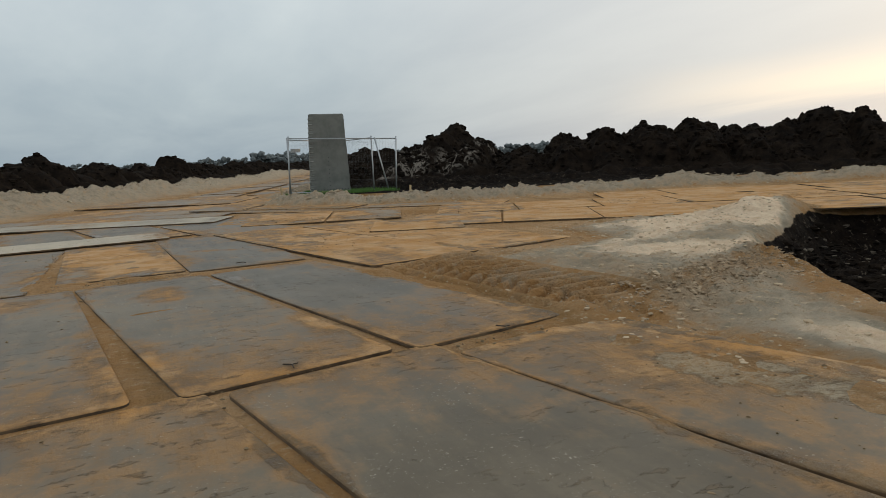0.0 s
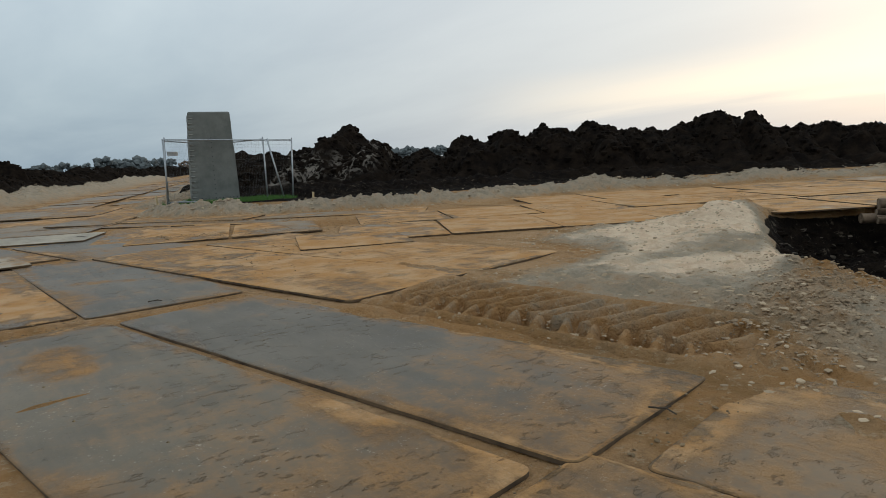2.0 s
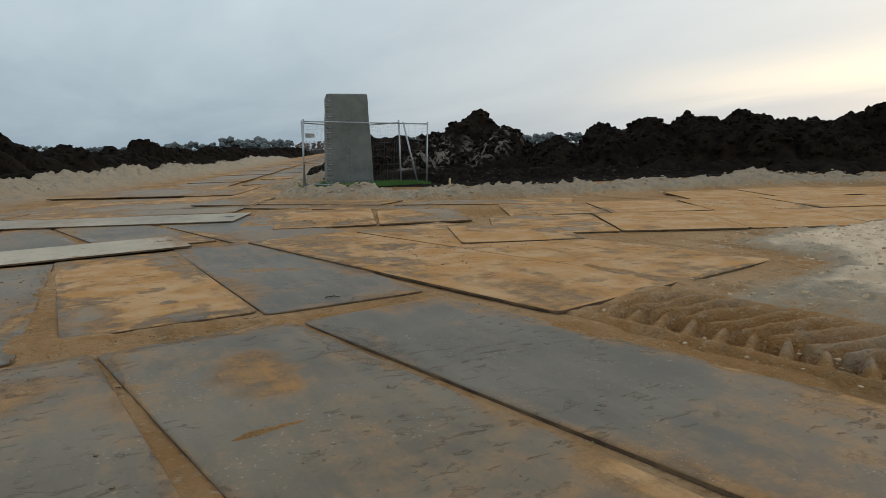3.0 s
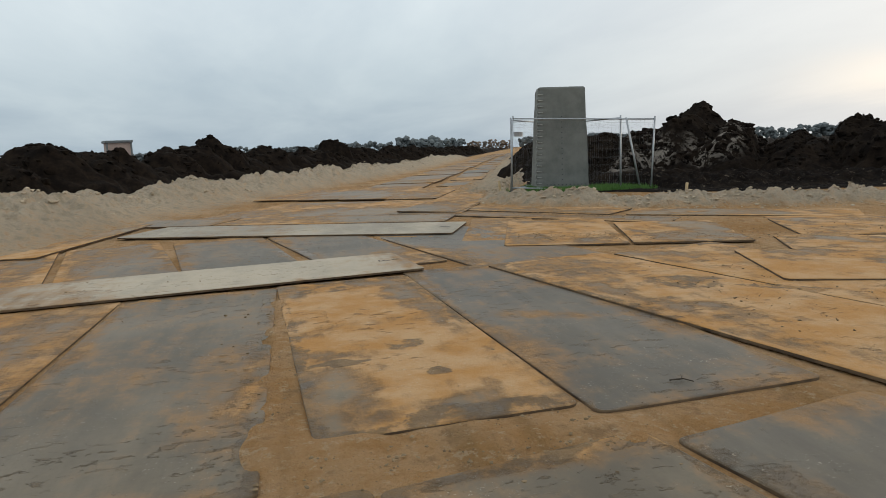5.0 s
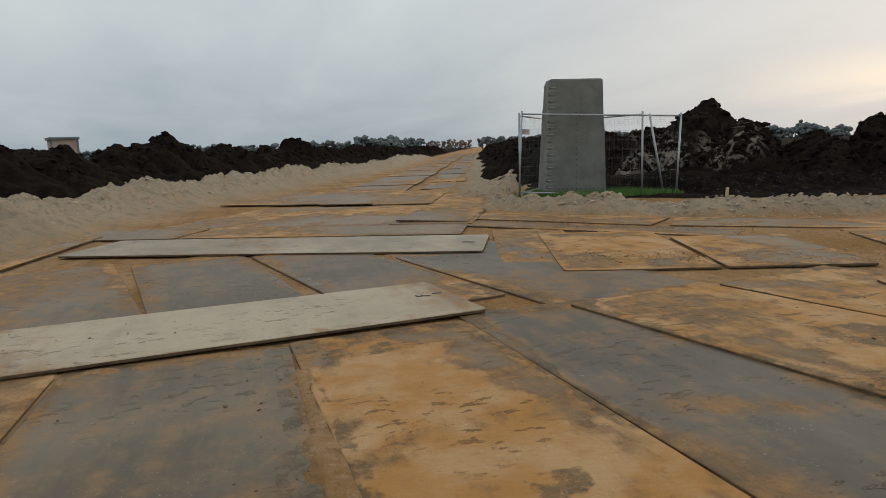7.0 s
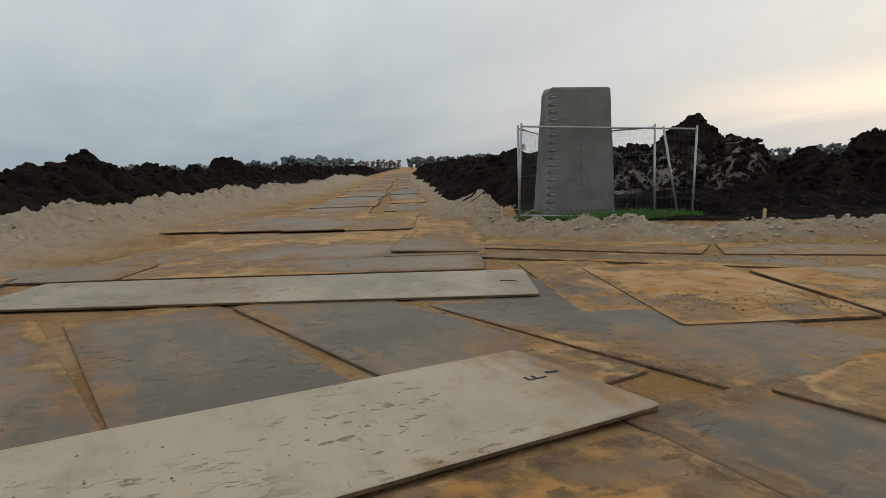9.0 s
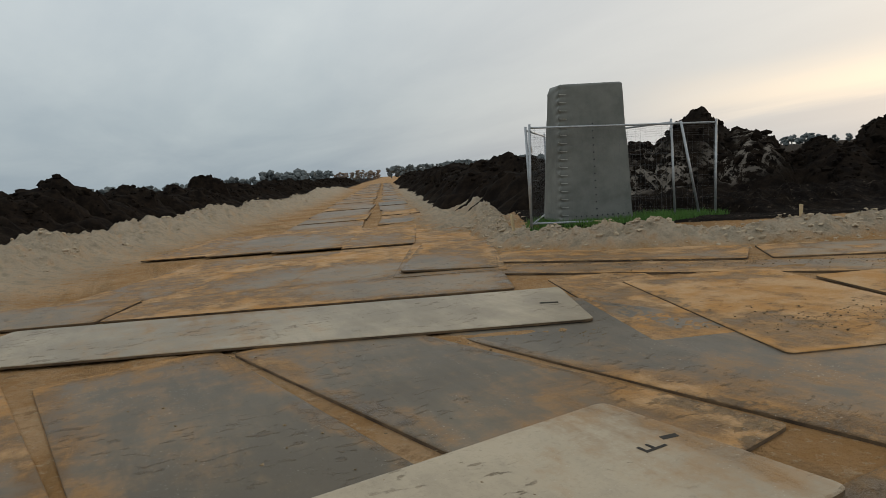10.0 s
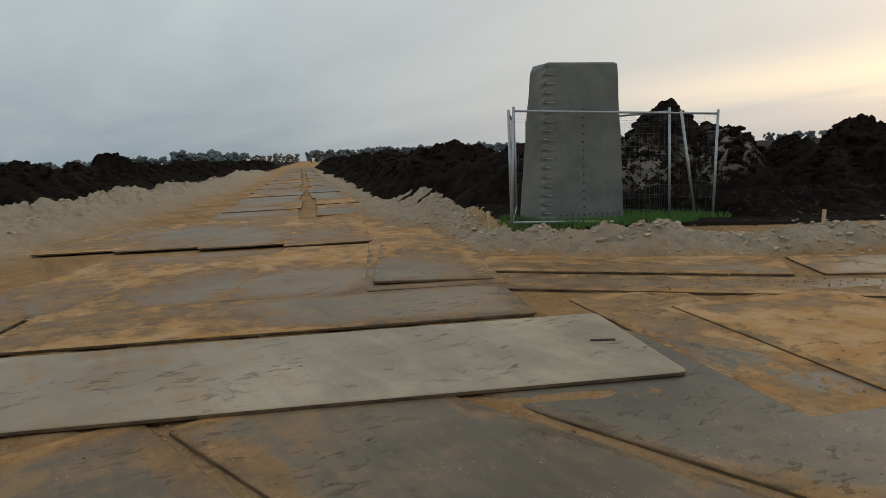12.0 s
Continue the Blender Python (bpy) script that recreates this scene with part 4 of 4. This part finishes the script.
def build_logs():
    """A rough stack of thin felled trunks at the edge of the pit."""
    rng = random.Random(21)
    bark = mat_simple("grey_bark", (0.06, 0.036, 0.022), (0.24, 0.165, 0.105), 4, 0.9, bump=0.5)
    cut = mat_simple("cut_wood", (0.12, 0.08, 0.05), (0.26, 0.185, 0.115), 20, 0.8)
    for k in range(17):
        row = 0 if k < 8 else (1 if k < 13 else 2)
        j = k if row == 0 else (k - 8 if row == 1 else k - 13)
        r = rng.uniform(0.055, 0.095)
        ln = rng.uniform(3.2, 4.2)
        off = (j - 3.0 + 0.6 * row) * 0.21
        bm = bmesh.new()
        n_, seg = 10, 14
        rings = []
        for a in range(seg + 1):
            f = a / seg
            rr = r * (1 - 0.3 * f)
            bx, by = 0.05 * noise.noise(Vector((k * 3.1, f * 2, 0))), 0.04 * noise.noise(Vector((k * 5.7, f * 2, 4)))
            rings.append([bm.verts.new((bx + rr * math.cos(b * 2 * math.pi / n_) * (1 + 0.1 * noise.noise(Vector((b, f * 6, k)))), f * ln, by + rr * math.sin(b * 2 * math.pi / n_))) for b in range(n_)])
        for a, b in zip(rings, rings[1:]):
            for q_ in range(n_):
                bm.faces.new((a[q_], b[q_], b[(q_ + 1) % n_], a[(q_ + 1) % n_]))
        root = tagged(new("log"), "thin felled trunk with grey-brown bark in a stack", "log", "log stack")
        smooth(part("bark", bm, bark, root))
        bm = bmesh.new()
        bm.faces.new([bm.verts.new(v) for v in [(r * 0.98 * math.cos(b * 2 * math.pi / n_), 0.004, r * 0.98 * math.sin(b * 2 * math.pi / n_)) for b in range(n_)]])
        part("cut_end", bm, cut, root, "pale sawn end")
        root.matrix_world = pose(14.4 + 0.45 * off + rng.uniform(-0.2, 0.2), 8.0 + 0.9 * off + rng.uniform(-0.1, 0.1), -0.16 + 0.16 * row, rng.uniform(-6, 0) + 1.5 * row, 0, -138 + rng.uniform(-13, 13))


build_logs()


def build_hut():
    root = tagged(new("site_hut"), "small pink-walled hut with a flat grey roof", "hut")
    pink = mat_simple("pinkish_wall", (0.42, 0.30, 0.25), (0.52, 0.38, 0.32), 2, 0.8)
    grey = mat_simple("grey_roof_edge", (0.14, 0.15, 0.15), (0.20, 0.21, 0.21), 3, 0.7)
    bm = bmesh.new()
    bmesh.ops.create_cube(bm, size=1, matrix=Matrix.Translation((0, 0, 1.45)) @ Matrix.Diagonal((2.0, 2.4, 2.9, 1)))
    part("wall", bm, pink, root)
    bm = bmesh.new()
    bmesh.ops.create_cube(bm, size=1, matrix=Matrix.Translation((0, 0, 3.0)) @ Matrix.Diagonal((2.3, 2.7, 0.2, 1)))
    part("roof", bm, grey, root)
    for x in (-1.0, 1.0):
        bm = bmesh.new()
        bmesh.ops.create_cube(bm, size=1, matrix=Matrix.Translation((x, -1.22, 1.45)) @ Matrix.Diagonal((0.14, 0.06, 2.9, 1)))
        part("corner_post", bm, grey, root)
    root.matrix_world = pose(-14.6, 75.0, 0.35, 0, 0, 20)


build_hut()

# ---- clods and crumbs ----


def scatter(name, spots, mat, label, seed):
    return tagged(clod_mesh(name, spots, mat, seed, 0.5), label, "clods", kind="stuff")


def build_clods():
    rng = np.random.RandomState(4)
    sandy = mat_simple("sand_clod", (0.34, 0.26, 0.175), (0.54, 0.43, 0.30), 6, 0.95, bump=0.6)
    brown = mat_simple("mud_clod", (0.13, 0.085, 0.045), (0.32, 0.225, 0.125), 5, 0.95, bump=0.6)
    ridge = mat_simple("ridge_clod", (0.22, 0.15, 0.088), (0.42, 0.31, 0.20), 5, 0.95, bump=0.6)
    # chunks on the berms
    spots = []
    for line, n_, wide, s0, s1 in ((BERM_RIGHT, 6500, 0.42, 0.010, 0.060), (BERM_LEFT, 2600, 0.8, 0.02, 0.09)):
        runs = np.cumsum([0] + [math.hypot(b[0] - a[0], b[1] - a[1]) for a, b in zip(line, line[1:])])
        lo, hi = (runs[2] if line is BERM_RIGHT else 0), (runs[-1] - 6 if line is BERM_RIGHT else runs[-1] - 45)
        s = rng.uniform(lo, hi, n_)
        x = np.interp(s, runs, [v[0] for v in line]) + rng.normal(0, wide * 0.7, n_)
        y = np.interp(s, runs, [v[1] for v in line]) + rng.normal(0, wide * 0.7, n_)
        z = heights(x, y)[0]
        size = s0 + (s1 - s0) * rng.uniform(0, 1, n_) ** 3
        spots += list(zip(x, y, z, size))
    # the sand bank, densest on its brown ridge
    n_ = 26000
    x, y = rng.uniform(4.6, 13.5, n_), rng.uniform(0.5, 11.5, n_)
    d, _, _ = to_line(x, y, [(5.6, 5.0), (7.2, 6.3), (9.0, 7.3), (11.5, 10.0), (13.5, 10.6)])
    keep = (inside(x, y, BANK) > -0.2) & (inside(x, y, PIT) < 0.1) & (rng.uniform(0, 1, n_) < 0.30 + 0.6 * np.exp(-((d / 0.6) ** 2)))
    x, y = x[keep], y[keep]
    bank = mat_simple("bank_clod", (0.36, 0.265, 0.165), (0.60, 0.455, 0.305), 3, 0.95, bump=0.6)
    scatter("bank_clods", list(zip(x, y, heights(x, y)[0] - 0.002, 0.006 + 0.030 * rng.uniform(0, 1, len(x)) ** 4)), bank, "small crumbled lumps of pale sand", 8)
    # broken peat and pale marl lying in the pit
    n_ = 9000
    x, y = rng.uniform(6.5, 15.0, n_), rng.uniform(2.5, 9.6, n_)
    keep = inside(x, y, PIT) > 0.25
    x, y = x[keep], y[keep]
    z, size = heights(x, y)[0], 0.012 + 0.10 * rng.uniform(0, 1, len(x)) ** 4
    light = rng.uniform(0, 1, len(x)) < 0.12
    marl = mat_simple("marl_clod", (0.055, 0.042, 0.030), (0.16, 0.128, 0.092), 5, 0.95, bump=0.6)
    scatter("peat_lumps", list(zip(x[~light], y[~light], z[~light], size[~light])), PEAT, "loose black lumps of peat in the pit", 9)
    scatter("marl_lumps", list(zip(x[light], y[light], z[light] + 0.01, size[light] * 0.8)), marl, "grey-brown crumbs of marl on dark peat", 10)
    n_ = 4200
    f = rng.uniform(0, 1, n_)
    x = np.interp(f, (0, 0.35, 0.75, 1), (5.5, 6.6, 7.8, 8.6)) + rng.normal(0, 0.34, n_)
    y = np.interp(f, (0, 0.35, 0.75, 1), (5.25, 5.7, 6.0, 6.3)) + rng.normal(0, 0.30, n_)
    scatter("brown_clods", list(zip(x, y, heights(x, y)[0], 0.005 + 0.020 * rng.uniform(0, 1, n_) ** 3)), ridge, "broken brown clods on a sand ridge", 3)
    scatter("sand_clods", spots, sandy, "pale lumps of broken sand on the banks", 1)
    # crumbs trodden over the plates
    spots = []
    bands = [(4.7, 2.6, 5.0, 4.4, 0.25, 90, 0.028), (4.1, 17.3, 6.0, 16.5, 0.25, 500, 0.056), (6.0, 16.5, 8.6, 15.3, 0.3, 500, 0.056), (5.0, 21.6, 8.0, 18.3, 0.22, 900, 0.066), (3.2, 18.9, -1.8, 21.2, 0.5, 160, 0.060)]
    bands += [(3.6, 21.3, -1.0, 23.3, 0.35, 800, 0.044), (9.0, 16.2, 17.0, 12.2, 0.5, 800, 0.044), (2.2, 4.7, 4.8, 5.1, 0.12, 160, 0.03), (0.6, 9.8, 2.4, 9.9, 0.2, 260, 0.03), (4.6, 11.6, 5.6, 13.6, 0.5, 300, 0.055), (1.0, 15.6, -2.0, 15.3, 0.35, 90, 0.070)]
    bands += [(0.5, 10.2, 0.4, 14.5, 0.15, 160, 0.028), (0.0, 2.0, 4.0, 14.0, 2.0, 300, 0.03), (-1.0, 16.0, 4.0, 19.0, 1.2, 220, 0.03), (3.3, 18.0, 0.0, 19.6, 0.12, 260, 0.03)]
    for x0, y0, x1, y1, wide, n_, z in bands:
        f = rng.uniform(0, 1, n_)
        x, y = x0 + (x1 - x0) * f + rng.normal(0, wide, n_), y0 + (y1 - y0) * f + rng.normal(0, wide, n_)
        spots += list(zip(x, y, np.full(n_, z), 0.003 + 0.012 * rng.uniform(0, 1, n_) ** 3))
    scatter("mud_crumbs", spots, brown, "crumbs of brown mud trodden over plates", 2)


build_clods()

# ---- distance ----


def woods(name, trees, label, category, mat, seed, kind="stuff"):
    """Far trees, each a trunk and a crown of many small clumps: (x, y, height, spread)."""
    rng = np.random.RandomState(seed)
    bm = bmesh.new()
    bmesh.ops.create_icosphere(bm, subdivisions=1, radius=1)
    base = np.array([v.co[:] for v in bm.verts])
    tris = np.array([[v.index for v in f.verts] for f in bm.faces])
    bm.free()
    V, F, n_ = [], [], 0
    for x, y, h, w in trees:
        clumps = [(x, y, h * 0.3, w * 0.06, w * 0.06, h * 0.32)]
        for _ in range(16):
            a, r, z = rng.uniform(0, 6.28), w * 0.5 * rng.uniform(0, 1) ** 0.6, rng.uniform(0.22, 0.92)
            r *= math.sqrt(max(0.1, 1 - ((z - 0.5) / 0.5) ** 2))
            q_ = w * rng.uniform(0.12, 0.24)
            clumps.append((x + r * math.cos(a), y + r * math.sin(a), h * z, q_, q_, q_ * 0.8))
        for cx, cy, cz, sx, sy, sz in clumps:
            V.append(base * (1 + 0.3 * rng.uniform(-1, 1, (len(base), 1))) * (sx, sy, sz) + (cx, cy, cz))
            F.append(tris + n_)
            n_ += len(base)
    me = bpy.data.meshes.new(name)
    me.from_pydata(np.concatenate(V).tolist(), [], np.concatenate(F).tolist())
    me.materials.append(mat)
    return tagged(new(name, me), label, category, kind=kind)


def build_distance():
    rng = random.Random(3)
    trees = []

    def row(a0, a1, dist, h0, h1, gap):
        a = a0
        while a < a1:
            r = dist * rng.uniform(0.95, 1.08)
            h = rng.uniform(h0, h1)
            trees.append((0.6 + r * math.sin(radians(a)), 8 + r * math.cos(radians(a)), h, h * rng.uniform(0.8, 1.3)))
            a += gap * rng.uniform(0.6, 1.5)

    row(-40, -14, 520, 5, 8, 0.7)
    row(-14, 9, 480, 6, 9, 0.55)
    row(9.2, 14.3, 430, 7.5, 10, 0.4)
    row(19.3, 34, 430, 6.5, 8.5, 0.4)
    row(34, 46, 400, 5.5, 8, 0.45)
    row(46, 110, 480, 5, 8, 0.8)
    woods("distant_woods", trees, "hazy rows of trees on the flat horizon", "trees", LEAF, 5)
    bare = mat_simple("bare_twigs", (0.16, 0.115, 0.085), (0.24, 0.18, 0.135), 0.3, 0.95)
    trees = [(0.5 + 470 * math.sin(radians(a)), 8 + 470 * math.cos(radians(a)), rng.uniform(6.0, 8.0), rng.uniform(4.0, 5.5)) for a in (14.9, 15.3, 15.6, 16.0, 16.4, 16.7, 17.1, 17.5, 17.8, 18.2)]
    woods("distant_poplars", trees, "row of thin brown bare trees far off", "trees", bare, 6)
    a = radians(43.5)
    woods("lone_tree", [(0.5 + 400 * math.sin(a), 8 + 400 * math.cos(a), 10.5, 9.5)], "single round-crowned tree on the far horizon", "tree", LEAF, 7, "")


build_distance()


# ---- small loose things ----


def build_sticks():
    m = mat_simple("wet_twig", (0.035, 0.024, 0.016), (0.07, 0.05, 0.032), 30, 0.8)
    for x, y, z, turn, ln in ((4.18, 5.18, 0.056, -75, 0.15), (2.56, 5.16, 0.034, -60, 0.13), (2.93, 10.45, 0.036, -20, 0.14)):
        bm = bmesh.new()
        tube(bm, (0, 0, 0), (ln * 0.6, 0.012, 0.006), 0.005, 6)
        tube(bm, (ln * 0.6, 0.012, 0.006), (ln, -0.02, 0), 0.004, 6)
        tube(bm, (ln * 0.5, 0.01, 0.004), (ln * 0.62, 0.06, 0.004), 0.004, 6)
        tagged(part("twig", bm, m), "short dark broken twig lying on a plate", "twig").matrix_world = pose(x, y, z + 0.006, 0, 0, turn)


build_sticks()
